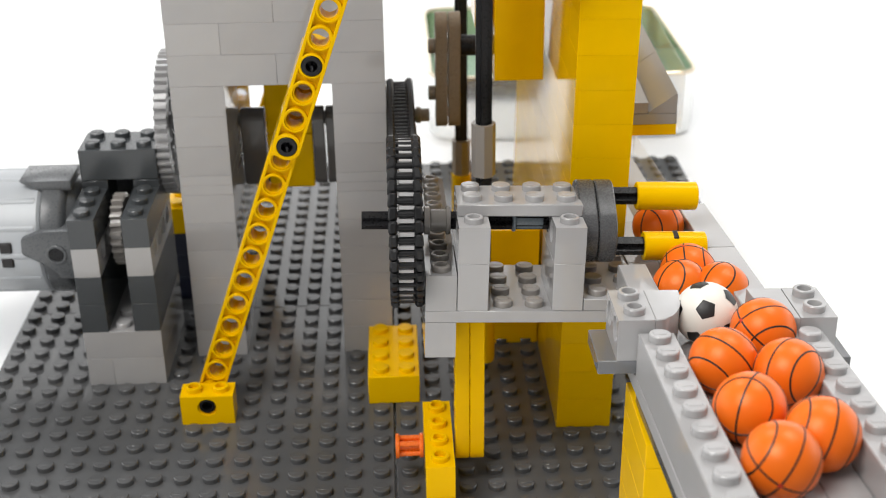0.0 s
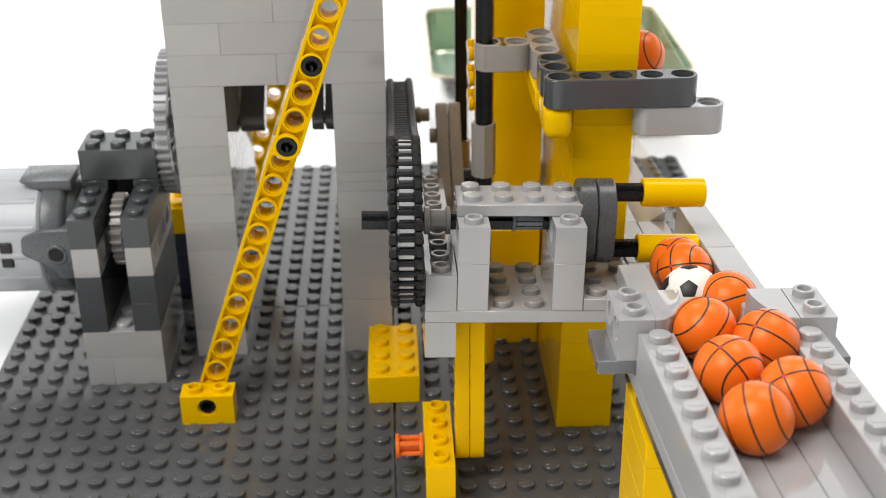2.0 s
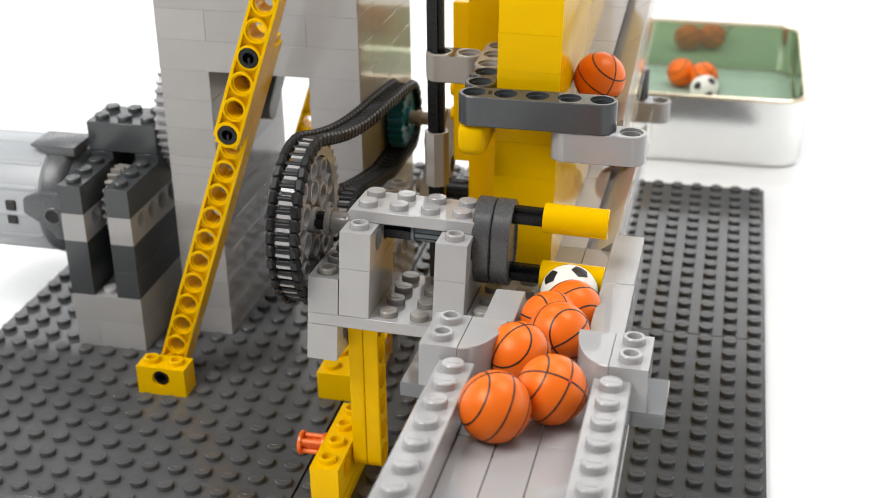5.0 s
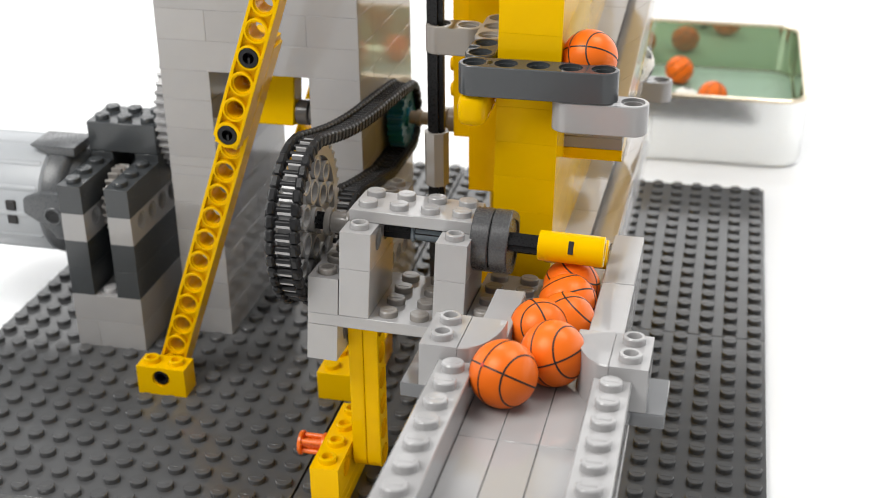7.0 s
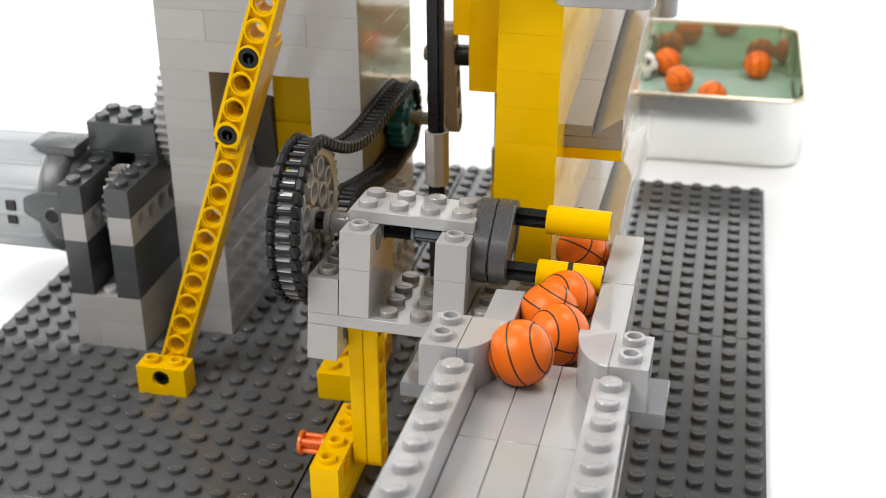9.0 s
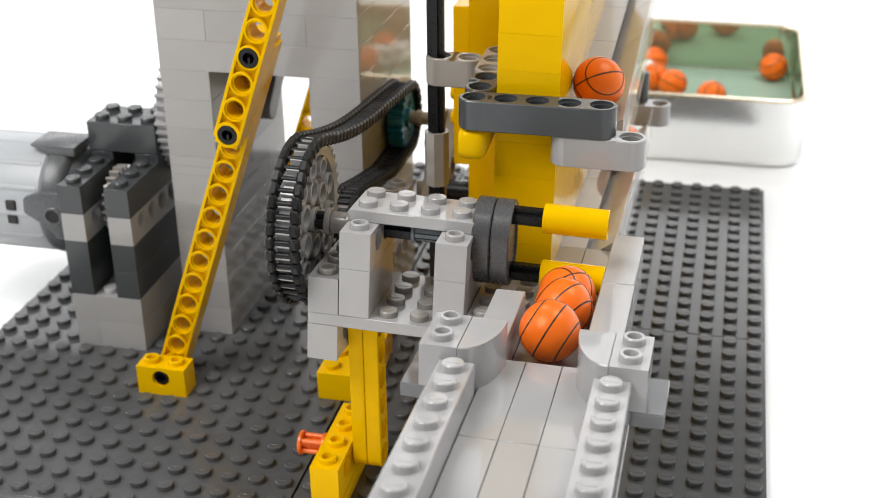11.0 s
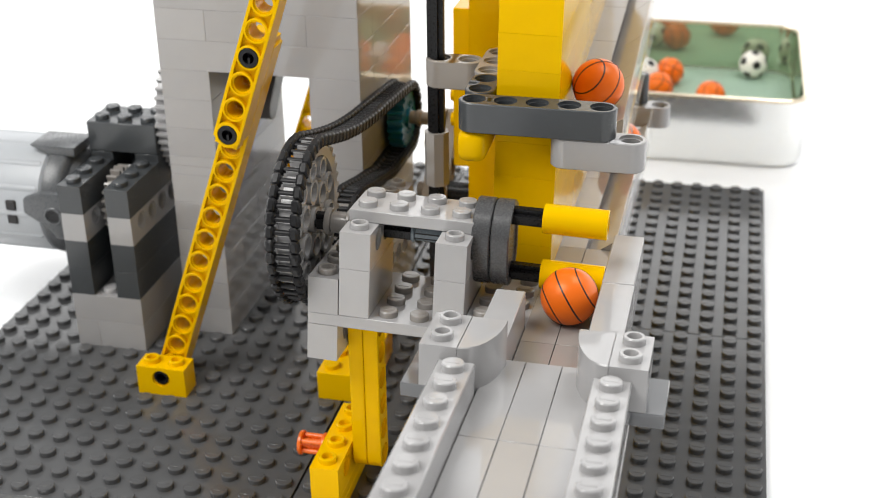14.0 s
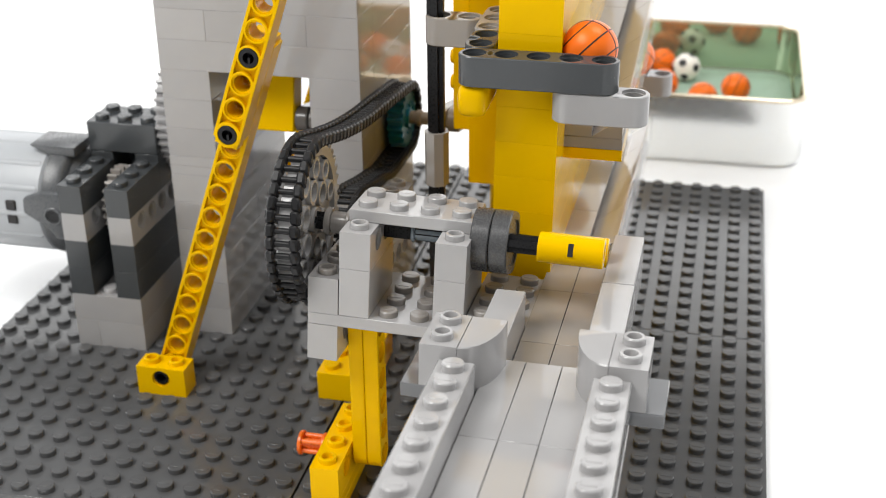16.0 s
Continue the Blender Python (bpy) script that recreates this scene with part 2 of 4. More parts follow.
def crank_web(bm, x0, x1):
    """A round-ended arm from the axle to the crank pin."""
    pts = [(0.5 * math.sin(TAU * i / 24), 0.5 * math.cos(TAU * i / 24) + (THROW if i in range(0, 7) or i > 17 else 0)) for i in range(24)]
    inset = [(y * 0.92, THROW + (z - THROW) * 0.92 if z > THROW / 2 else z * 0.92) for y, z in pts]
    loops = [[bm.verts.new((x, y, SMALL.z + z)) for y, z in q] for x, q in ((x0, inset), (x0 + 0.04, pts), (x1 - 0.04, pts), (x1, inset))]
    for p, q in zip(loops, loops[1:]):
        for i in range(24):
            bm.faces.new([p[i], p[(i + 1) % 24], q[(i + 1) % 24], q[i]])
    bm.faces.new(loops[0][::-1])
    bm.faces.new(loops[-1])
    return bm


def crankshaft():
    th = thing("crankshaft", (-4, 0, SMALL.z), "dark grey crank webs on light grey axle stubs", "crankshaft")
    for x0, x1 in ((-5.96, -4.97), (-3.05, -2.56), (-2.5, -2.03)):
        part("web", crank_web(bmesh.new(), x0, x1), WEB, th)
    bm = bmesh.new()
    rod(bm, (-8.9, 0, SMALL.z), (-5.96, 0, SMALL.z), 0.3)
    part("axle", bm, OLD, th)
    bm = bmesh.new()
    rod(bm, (-2.56, 0, SMALL.z), (0.2, 0, SMALL.z), 0.3)
    part("axle", bm, OLD, th)
    bm = bmesh.new()
    rod(bm, (-5.0, 0, SMALL.z + THROW), (-3.0, 0, SMALL.z + THROW), 0.3)
    part("pin", bm, BLACK, th)
    return th


CRANKSHAFT = crankshaft()


def connecting_rod():
    th = thing("connecting_rod", (-4, 0, SMALL.z), "thick yellow brick connecting rod swinging in the gateway", "rod")
    for k in range(4):
        bm = bmesh.new()
        box(bm, -4.93, -3.07, -0.5, 0.5, SMALL.z - 0.5 + k * 2.4, SMALL.z + 1.89 + k * 2.4, 0.05)
        part("brick", bm, YELLOW, th)
    return th


CONROD = connecting_rod()


def toothed(bm, m, r, teeth, width, root=0.2, bore=0.25):
    """A spur ring about z."""
    lathe(bm, [(r - root - 0.35, -width / 2), (r - root, -width / 2), (r - root, width / 2), (r - root - 0.35, width / 2)], m, 48, closed=True)
    for i in range(teeth):
        a = 2 * math.pi * i / teeth
        w = math.pi * r / teeth * 0.5
        t = m @ Matrix.Rotation(a, 4, "Z")
        q = [t @ Vector(p) for p in ((r - root - 0.02, -w, -width / 2), (r - root - 0.02, w, -width / 2), (r, w * 0.55, -width / 2), (r, -w * 0.55, -width / 2),
                                     (r - root - 0.02, -w, width / 2), (r - root - 0.02, w, width / 2), (r, w * 0.55, width / 2), (r, -w * 0.55, width / 2))]
        v = [bm.verts.new(p) for p in q]
        for f in ((0, 1, 2, 3), (7, 6, 5, 4), (1, 5, 6, 2), (0, 3, 7, 4), (2, 6, 7, 3)):
            bm.faces.new([v[i] for i in f])
    return bm


def spur_wheel(name, at, r, teeth, width, material, label, rings):
    """A toothed wheel on an axle along x, with rings of round holes."""
    th = thing(name, at, label, "cogwheel")
    m = along(at, (1, 0, 0))
    bm = bmesh.new()
    toothed(bm, m, r, teeth, width)
    part("toothed_rim", bm, material, th)
    for rad, count, size in rings:
        bm = bmesh.new()
        lathe(bm, [(size - 0.1, -width / 2), (size, -width / 2), (size, width / 2), (size - 0.1, width / 2)], along((0, 0, 0), (1, 0, 0)), 16, closed=True)
        boss = mesh_of(bm, "boss", material)
        for i in range(count):
            a = 2 * math.pi * (i + 0.5) / count
            piece("boss", boss, m @ Vector((rad * math.cos(a), rad * math.sin(a), 0)), th)
    bm = bmesh.new()
    lathe(bm, [(0.15, -width * 0.6), (0.42, -width * 0.6), (0.42, width * 0.6), (0.15, width * 0.6)], m, 18, closed=True)
    part("hub", bm, material, th)
    bm = bmesh.new()
    lathe(bm, [(0.35, -width * 0.12), (r - 0.4, -width * 0.12), (r - 0.4, width * 0.12), (0.35, width * 0.12)], m, 32, closed=True)
    part("web", bm, material, th)
    return th


WHEEL = spur_wheel("chain_wheel", BIG, 2.64, 40, 0.46, LIGHT, "large light grey chain wheel with round holes", [(1.0, 6, 0.42), (1.72, 10, 0.36)])
PINION = spur_wheel("chain_wheel", SMALL, 1.25, 20, 0.62, TEAL, "small teal chain wheel on a tan axle", [(0.72, 6, 0.26)])
DRIVE = spur_wheel("cogwheel", (-8.75, 0.0, SMALL.z), 2.95, 48, 0.5, LIGHT, "large light grey cogwheel beside the tower", [(1.2, 8, 0.4), (2.0, 12, 0.4)])
PUP = spur_wheel("cogwheel", (-10.5, -3.6, 5.72), 1.42, 24, 0.42, OLD, "light grey cogwheel between the dark motor supports", [(0.8, 6, 0.28)])

# axles of the chain wheels
axle_1 = thing("axle", BIG, "black cross axle with a light grey bushing", "axle")
bm = bmesh.new()
cross_axle(bm, (-0.85, BIG.y, BIG.z), (6.3, BIG.y, BIG.z), 0.28)
part("shaft", bm, BLACK, axle_1)
bm = bmesh.new()
tube(bm, (1.15, BIG.y, BIG.z), (1.35, BIG.y, BIG.z), 0.46, 0.28)
tube(bm, (1.35, BIG.y, BIG.z), (1.95, BIG.y, BIG.z), 0.36, 0.28)
tube(bm, (1.85, BIG.y, BIG.z), (2.0, BIG.y, BIG.z), 0.46, 0.28)
part("bushing", bm, OLD, axle_1)
bm = bmesh.new()
tube(bm, (4.0, BIG.y, BIG.z), (4.12, BIG.y, BIG.z), 0.36, 0.28)
tube(bm, (4.12, BIG.y, BIG.z), (5.0, BIG.y, BIG.z), 0.29, 0.2)
part("pin", bm, plastic("blue_grey_plastic", (0.19, 0.23, 0.26)), axle_1, "blue-grey axle pin")


# ---- crank on the small wheel's axle ----
def crank():
    th = thing("crank", SMALL, "dark tan crank arm with a black pin", "crank")
    bm = bmesh.new()
    rod(bm, (0.9, 0, SMALL.z), (1.75, 0, SMALL.z), 0.27)
    tube(bm, (1.2, 0, SMALL.z), (1.4, 0, SMALL.z), 0.34, 0.2)
    part("axle", bm, TAN, th)
    for x in (2.0, 2.52):
        bm = bmesh.new()
        m = Matrix.Translation((x + 0.24, 0, SMALL.z)) @ Matrix.Rotation(math.pi / 2, 4, "Z") @ Matrix.Rotation(-math.pi / 2, 4, "Y")
        cells(bm, m, 5, half=0.24, width=0.48)
        part("arm", bm, TAN, th)
    bm = bmesh.new()
    for h in (1.0, 3.06):
        rod(bm, (1.72, 0, SMALL.z + h), (2.0, 0, SMALL.z + h), 0.3)
    part("stud_pin", bm, TAN, th)
    bm = bmesh.new()
    rod(bm, (2.86, 0, SMALL.z + 3.06), (4.0, 0, SMALL.z + 3.06), 0.42)
    part("pin", bm, BLACK, th)
    return th


CRANK = crank()

# ---- chain ----
link_bm = bmesh.new()
PITCH = TAU * R_BIG / 40
for sx in (-0.53, 0.25):
    box(link_bm, sx, sx + 0.28, -PITCH * 0.52, PITCH * 0.52, -0.18, 0.18, 0.07)
for v in link_bm.verts:
    v.co.z += v.co.y * 0.22
    v.co.x *= 1 - 0.16 * v.co.y
rod(link_bm, (-0.3, 0, -0.02), (0.3, 0, -0.02), 0.1, 10, 0.01)
LINK = mesh_of(link_bm, "link", CHAIN)


@functools.lru_cache(maxsize=None)
def loop_points(sag):
    """The chain's loop in the plane of the two wheels, with its running length; the upper run hangs by sag."""
    pts = []
    d = SMALL - BIG
    base = math.atan2(d.z, d.y)
    dist = math.hypot(d.y, d.z)
    lean = math.asin((R_BIG - R_SMALL) / dist)
    up = base + math.pi / 2 - lean
    dn = base - math.pi / 2 + lean
    rim = lambda c, r, a: (c.y + r * math.cos(a), c.z + r * math.sin(a))
    low = math.radians(-45)
    for i in range(200):
        pts.append(rim(BIG, R_BIG, low - (low - (up - 2 * math.pi)) * i / 200))
    a, b = rim(BIG, R_BIG, up), rim(SMALL, R_SMALL, up)
    for i in range(200):
        s = i / 200
        pts.append((a[0] + (b[0] - a[0]) * s, a[1] + (b[1] - a[1]) * s - sag * math.sin(math.pi * s ** 0.72) ** 1.6))
    for i in range(200):
        pts.append(rim(SMALL, R_SMALL, up - (up - dn) * i / 200))
    # the lower run rides over the frame's beam before it meets the large wheel
    way = [rim(SMALL, R_SMALL, dn), (-3.0, 7.62), (-5.6, 8.2), (-7.4, 8.66), (-8.3, 8.7), (-9.2, 8.35), rim(BIG, R_BIG, low)]
    for a, b in zip(way, way[1:]):
        for i in range(40):
            s = i / 40
            pts.append((a[0] + (b[0] - a[0]) * s, a[1] + (b[1] - a[1]) * s))
    p = np.array(pts + pts[:1])
    acc = np.concatenate([[0], np.cumsum(np.hypot(*np.diff(p, axis=0).T))])
    return p, acc


def slack(t):
    """How far the upper run hangs; it goes loose while the carriage sinks."""
    p = ((t - LOW) / PERIOD) % 1
    w = max(0.0, 1 - abs(p - 0.6) / 0.34)
    return round(0.3 + 0.75 * w * w * (3 - 2 * w), 2)


LINKS = round(loop_points(0.3)[1][-1] / PITCH)
# the cross bars sit between the large wheel's teeth
MESH = R_BIG * math.radians((360 * 12.47 / (2 * PERIOD) - 4.5) % 9)


def chain_pose(n, t, base):
    loop, arc = loop_points(slack(t))
    at = lambda v: (np.interp(v % arc[-1], arc, loop[:, 0]), np.interp(v % arc[-1], arc, loop[:, 1]))
    s = MESH + n * arc[-1] / LINKS - TAU * R_BIG / (2 * PERIOD) * t
    y, z = at(s)
    y2, z2 = at(s + 0.2)
    return pose((BIG.x - base.x) * U, (y - base.y) * U, (z - base.z) * U, math.degrees(math.atan2(z2 - z, y2 - y)), 0, 0)


CHAIN_AT = Vector((BIG.x, -6, 9))
chain = thing("drive_chain", CHAIN_AT, "black plastic link chain running over two wheels", "chain")
LINK_OBS = []
for i in range(LINKS):
    ob = new("link", LINK)
    ob.parent = chain
    LINK_OBS.append(ob)


# ---- motor and its supports ----
def motor_support():
    th = thing("motor_support", (-10.5, -4.5, 0), "grey and dark grey brick pedestal holding the motor", "pedestal")
    pale = brick_mesh(3, 5, 1.2, LIGHT)
    for k in range(2):
        if k:
            piece("brick", pale, (-12, -6, 1.2), th)
        else:
            piece("brick", brick_mesh(1, 5, 1.2, LIGHT), (-12, -6, 0), th)
            piece("brick", brick_mesh(2, 5, 1.2, LIGHT), (-11, -6, 0), th)
    studs(th, [-10.5], [-5.5, -4.5], 2.4, LIGHT)
    dark, short = brick_mesh(1, 5, 1.2, DARK), brick_mesh(1, 3, 1.2, DARK)
    for x in (-12, -10):
        piece("brick", dark, (x, -6, 2.4), th)
        piece("brick", dark, (x, -6, 3.6), th)
        bm = bmesh.new()
        side_hole(bm, x + 0.012, x + 0.988, -5.99, -1.01, 4.805, 5.995, [-5.0, -4.0, -3.0, -2.0], axis="x")
        part("holed_brick", bm, LIGHT, th)
        piece("brick", short, (x, -6, 6.0), th)
        studs(th, [x + 0.5], [-5.5, -4.5, -3.5], 7.2, DARK)
    # bridge over the wheel, with a notch below
    bm = bmesh.new()
    box(bm, -11.99, -11.0, -2.99, -1.01, 6.0, 7.5, 0.02)
    box(bm, -10.0, -9.01, -2.99, -1.01, 6.0, 7.5, 0.02)
    box(bm, -11.0, -10.0, -1.5, -1.01, 2.4, 7.5, 0.02)
    part("cheek", bm, DARK, th)
    bm = bmesh.new()
    box(bm, -11.99, -9.01, -2.99, -1.01, 7.52, 8.78, 0.025)
    part("bridge", bm, DARK, th)
    studs(th, [-11.5, -10.5, -9.5], [-2.5, -1.5], 8.78, DARK)
    return th


motor_support()


def slab(bm, pts, y0, y1, bev=0.06):
    """An outline of (x, z) pairs pulled from y0 to y1."""
    a = [bm.verts.new((x, y0, z)) for x, z in pts]
    b = [bm.verts.new((x, y1, z)) for x, z in pts]
    n = len(pts)
    for i in range(n):
        bm.faces.new([a[i], a[(i + 1) % n], b[(i + 1) % n], b[i]])
    bm.faces.new(a[::-1])
    bm.faces.new(b)
    bmesh.ops.bevel(bm, geom=list(bm.edges), offset=bev, segments=2, affect="EDGES", profile=0.5)
    return bm


def motor():
    th = thing("motor", (-16, -2.8, 5.4), "pale grey round electric motor with a dark grey collar", "motor")
    ax = (-1, 0, 0)
    bm = bmesh.new()
    lathe(bm, [(0, 0), (2.2, 0), (2.45, 0.25), (2.45, 6.5), (2.2, 6.9), (0, 6.9)], along((-13.2, -2.8, 5.4), ax), 40)
    part("body", bm, MOTOR, th)
    bm = bmesh.new()
    rod(bm, (0, 0, 0), (-6.3, 0, 0), 0.2, 12)
    rib = mesh_of(bm, "rib", MOTOR)
    for i in range(14):
        a = 2 * math.pi * i / 14
        piece("rib", rib, (-13.5, -2.8 + 2.29 * math.cos(a), 5.4 + 2.29 * math.sin(a)), th)
    bm = bmesh.new()
    lathe(bm, [(0, 0), (1.75, 0), (1.95, 0.1), (2.1, 0.35), (2.4, 0.45), (2.5, 0.6), (2.5, 1.2), (2.4, 1.26)], along((-12.05, -2.8, 5.4), ax), 40)
    part("collar", bm, COLLAR, th)
    part("flap", slab(bmesh.new(), [(-14.15, 7.97), (-12.15, 7.97), (-12.15, 7.55), (-13.3, 7.58), (-13.75, 7.74)], -4.0, -2.3), COLLAR, th)
    part("bracket", slab(bmesh.new(), [(-13.15, 6.47), (-14.0, 6.17), (-14.05, 5.5), (-13.05, 5.12), (-12.73, 4.45), (-12.05, 4.4), (-12.05, 6.47)], -5.35, -4.2, 0.1), COLLAR, th)
    bm = bmesh.new()
    tube(bm, (-12.72, -5.42, 5.5), (-12.72, -5.0, 5.5), 0.4, 0.3)
    part("socket_rim", bm, COLLAR, th)
    bm = bmesh.new()
    rod(bm, (-12.72, -5.375, 5.5), (-12.72, -5.2, 5.5), 0.305)
    part("socket", bm, BLACK, th)
    for z in (5.55, 4.95):
        bm = bmesh.new()
        box(bm, -14.85, -14.4, -5.3, -5.0, z, z + 0.42, 0.04)
        part("vent", bm, INK, th)
    return th


motor()


def gear_post():
    th = thing("gear_post", (-9.2, 2.0, 0), "navy brick post topped with a small yellow brick", "post")
    for k in range(3):
        bm = bmesh.new()
        box(bm, -9.68, -8.72, 1.02, 2.98, k * 1.07, (k + 1) * 1.07 - 0.005, 0.02)
        part("brick", bm, NAVY, th)
    bm = bmesh.new()
    box(bm, -9.68, -8.72, 1.02, 2.98, 3.21, 4.4, 0.02)
    part("yellow_brick", bm, YELLOW, th)
    studs(th, [-9.2], [1.5, 2.5], 4.4, YELLOW)
    return th


gear_post()


# ---- yellow brace: foot brick, long beam and upper beam ----
LEAN = Vector((0.331, 0, 0.9436)).normalized()
FOOT = Vector((-7.0, -8.5, 0.76))


def girder(bm, m, n):
    """A beam whose holes sit in tubes between two rails, with a sunk web."""
    cells(bm, m, n, half=0.3, width=0.42, hole=0.3, rim=0.31, depth=0.02, round_ends=False, edge=0.0)
    for k in range(n):
        lathe(bm, [(0.3, 0.1), (0.36, 0.1), (0.365, 0), (0.42, 0), (0.44, 0.02), (0.44, 0.96), (0.42, 0.98), (0.365, 0.98), (0.36, 0.88), (0.3, 0.88)],
              along(m @ Vector((k, -0.49, 0)), m.to_3x3() @ Vector((0, 1, 0))), 24, closed=True)
    for s in (-1, 1):
        b = bmesh.new()
        box(b, -0.2, n - 0.8, -0.486, 0.486, s * 0.435 - 0.06, s * 0.435 + 0.06, 0.015)
        b.transform(m)
        tmp = bpy.data.meshes.new("tmp")
        b.to_mesh(tmp)
        b.free()
        bm.from_mesh(tmp)
        bpy.data.meshes.remove(tmp)
    for e in (0, n - 1):
        c = m @ Matrix.Translation((e, 0, 0))
        lathe(bm, [(0.42, -0.482), (0.478, -0.482), (0.478, 0.482), (0.42, 0.482)], c @ Matrix.Rotation(math.pi / 2, 4, "X"), 24, closed=True)
    return bm


def brace(side, shift):
    """A slanting brace; side is -1 before the tower and +1 behind it."""
    yy = lambda v: side * v
    fx = FOOT.x + shift
    th = thing("brace", (fx, yy(8.5), 0), "yellow slanting perforated beam pinned to a foot brick", "brace", "braces of the tower")
    bm = bmesh.new()
    side_hole(bm, fx - 0.985, fx + 0.985, min(yy(8.985), yy(8.015)), max(yy(8.985), yy(8.015)), 0.0, 1.2, [fx], axis="y")
    foot = part("foot_brick", bm, YELLOW, th)
    studs(foot, [fx - 0.5, fx + 0.5], [yy(8.5)], 1.2, YELLOW, hollow=True)
    tilt = Matrix.Rotation(-math.atan2(LEAN.z, LEAN.x), 4, "Y")
    bm = bmesh.new()
    girder(bm, Matrix.Translation((fx, yy(7.5), FOOT.z)) @ tilt, 15)
    part("long_beam", bm, YELLOW, th)
    p = Vector((fx, 0, FOOT.z)) + LEAN * 10.95
    bm = bmesh.new()
    girder(bm, Matrix.Translation((p.x, yy(8.5), p.z)) @ tilt, 15)
    part("upper_beam", bm, YELLOW, th)
    for k in (0.0, 10.95, 13.95):
        q = Vector((fx, 0, FOOT.z)) + LEAN * k
        bm = bmesh.new()
        tube(bm, (q.x, yy(8.97), q.z), (q.x, yy(7.1), q.z), 0.3, 0.2)
        if k:
            tube(bm, (q.x, yy(9.0), q.z), (q.x, yy(8.9), q.z), 0.355, 0.2)
            box(bm, q.x - 0.04, q.x + 0.04, min(yy(8.96), yy(8.6)), max(yy(8.96), yy(8.6)), q.z - 0.3, q.z, 0)
        rod(bm, (q.x, yy(8.6), q.z), (q.x, yy(8.3), q.z), 0.21)
        part("pin", bm, CHAIN, th)
    return th


brace(-1, 0.0)
brace(1, -0.55)


# ---- yellow brick, low yellow beam and leg under the gearbox ----
def studded_block(name, x0, x1, y0, y1, z0, z1, material, label):
    th = thing(name, ((x0 + x1) / 2, (y0 + y1) / 2, z0), label, "brick")
    bm = bmesh.new()
    box(bm, x0 + 0.015, x1 - 0.015, y0 + 0.015, y1 - 0.015, z0, z1, 0.03)
    part("block", bm, material, th)
    studs(th, np.arange(x0 + 0.5, x1), np.arange(y0 + 0.5, y1), z1, material)
    return th


studded_block("brick", -1, 1, -8, -4, 0, 1.2, YELLOW, "yellow two by four brick standing on the baseplate")


def low_beam():
    th = thing("low_beam", (1.5, -13, 0), "yellow holed beam on two thin courses with an orange pin", "beam")
    bm = bmesh.new()
    box(bm, 1.015, 1.985, -14.985, -11.015, 0, 0.398, 0.02)
    part("course", bm, YELLOW, th)
    bm = bmesh.new()
    box(bm, 1.015, 1.985, -14.985, -11.015, 0.402, 0.798, 0.02)
    part("course", bm, YELLOW, th)
    bm = bmesh.new()
    side_hole(bm, 1.015, 1.985, -14.985, -11.015, 0.8, 2.0, [-14.0, -13.0, -12.0], axis="x")
    part("holed_brick", bm, YELLOW, th)
    studs(th, [1.5], [-14.5, -13.5, -12.5, -11.5], 2.0, YELLOW, hollow=True)
    bm = bmesh.new()
    y, z = -13.0, 1.52
    for x in (0.02, 0.84):
        tube(bm, (x, y, z), (x + 0.14, y, z), 0.43, 0.2)
    for a in range(4):
        c, s = math.cos(a * math.pi / 2 + 0.8), math.sin(a * math.pi / 2 + 0.8)
        rod(bm, (0.1, y + 0.27 * c, z + 0.27 * s), (0.95, y + 0.27 * c, z + 0.27 * s), 0.1, 10)
    rod(bm, (0.1, y, z), (0.95, y, z), 0.18, 12)
    part("pin", bm, ORANGE, th, "orange connector pin")
    return th


low_beam()


def leg():
    th = thing("leg", (2.5, -13.0, 1.03), "two upright yellow perforated beams side by side", "leg")
    for x in (2.0, 2.5):
        bm = bmesh.new()
        m = Matrix.Translation((x + 0.31, -13.0, 1.52)) @ Matrix.Rotation(math.pi / 2, 4, "Z") @ Matrix.Rotation(-math.pi / 2, 4, "Y")
        cells(bm, m, 6, half=0.24, width=0.49)
        part("beam", bm, YELLOW, th)
    return th


leg()


# ---- gearbox frame ----
LEAN_X, LEAN_Y = -5.35, 1.78      # the whole gearbox leans with the sloping rail


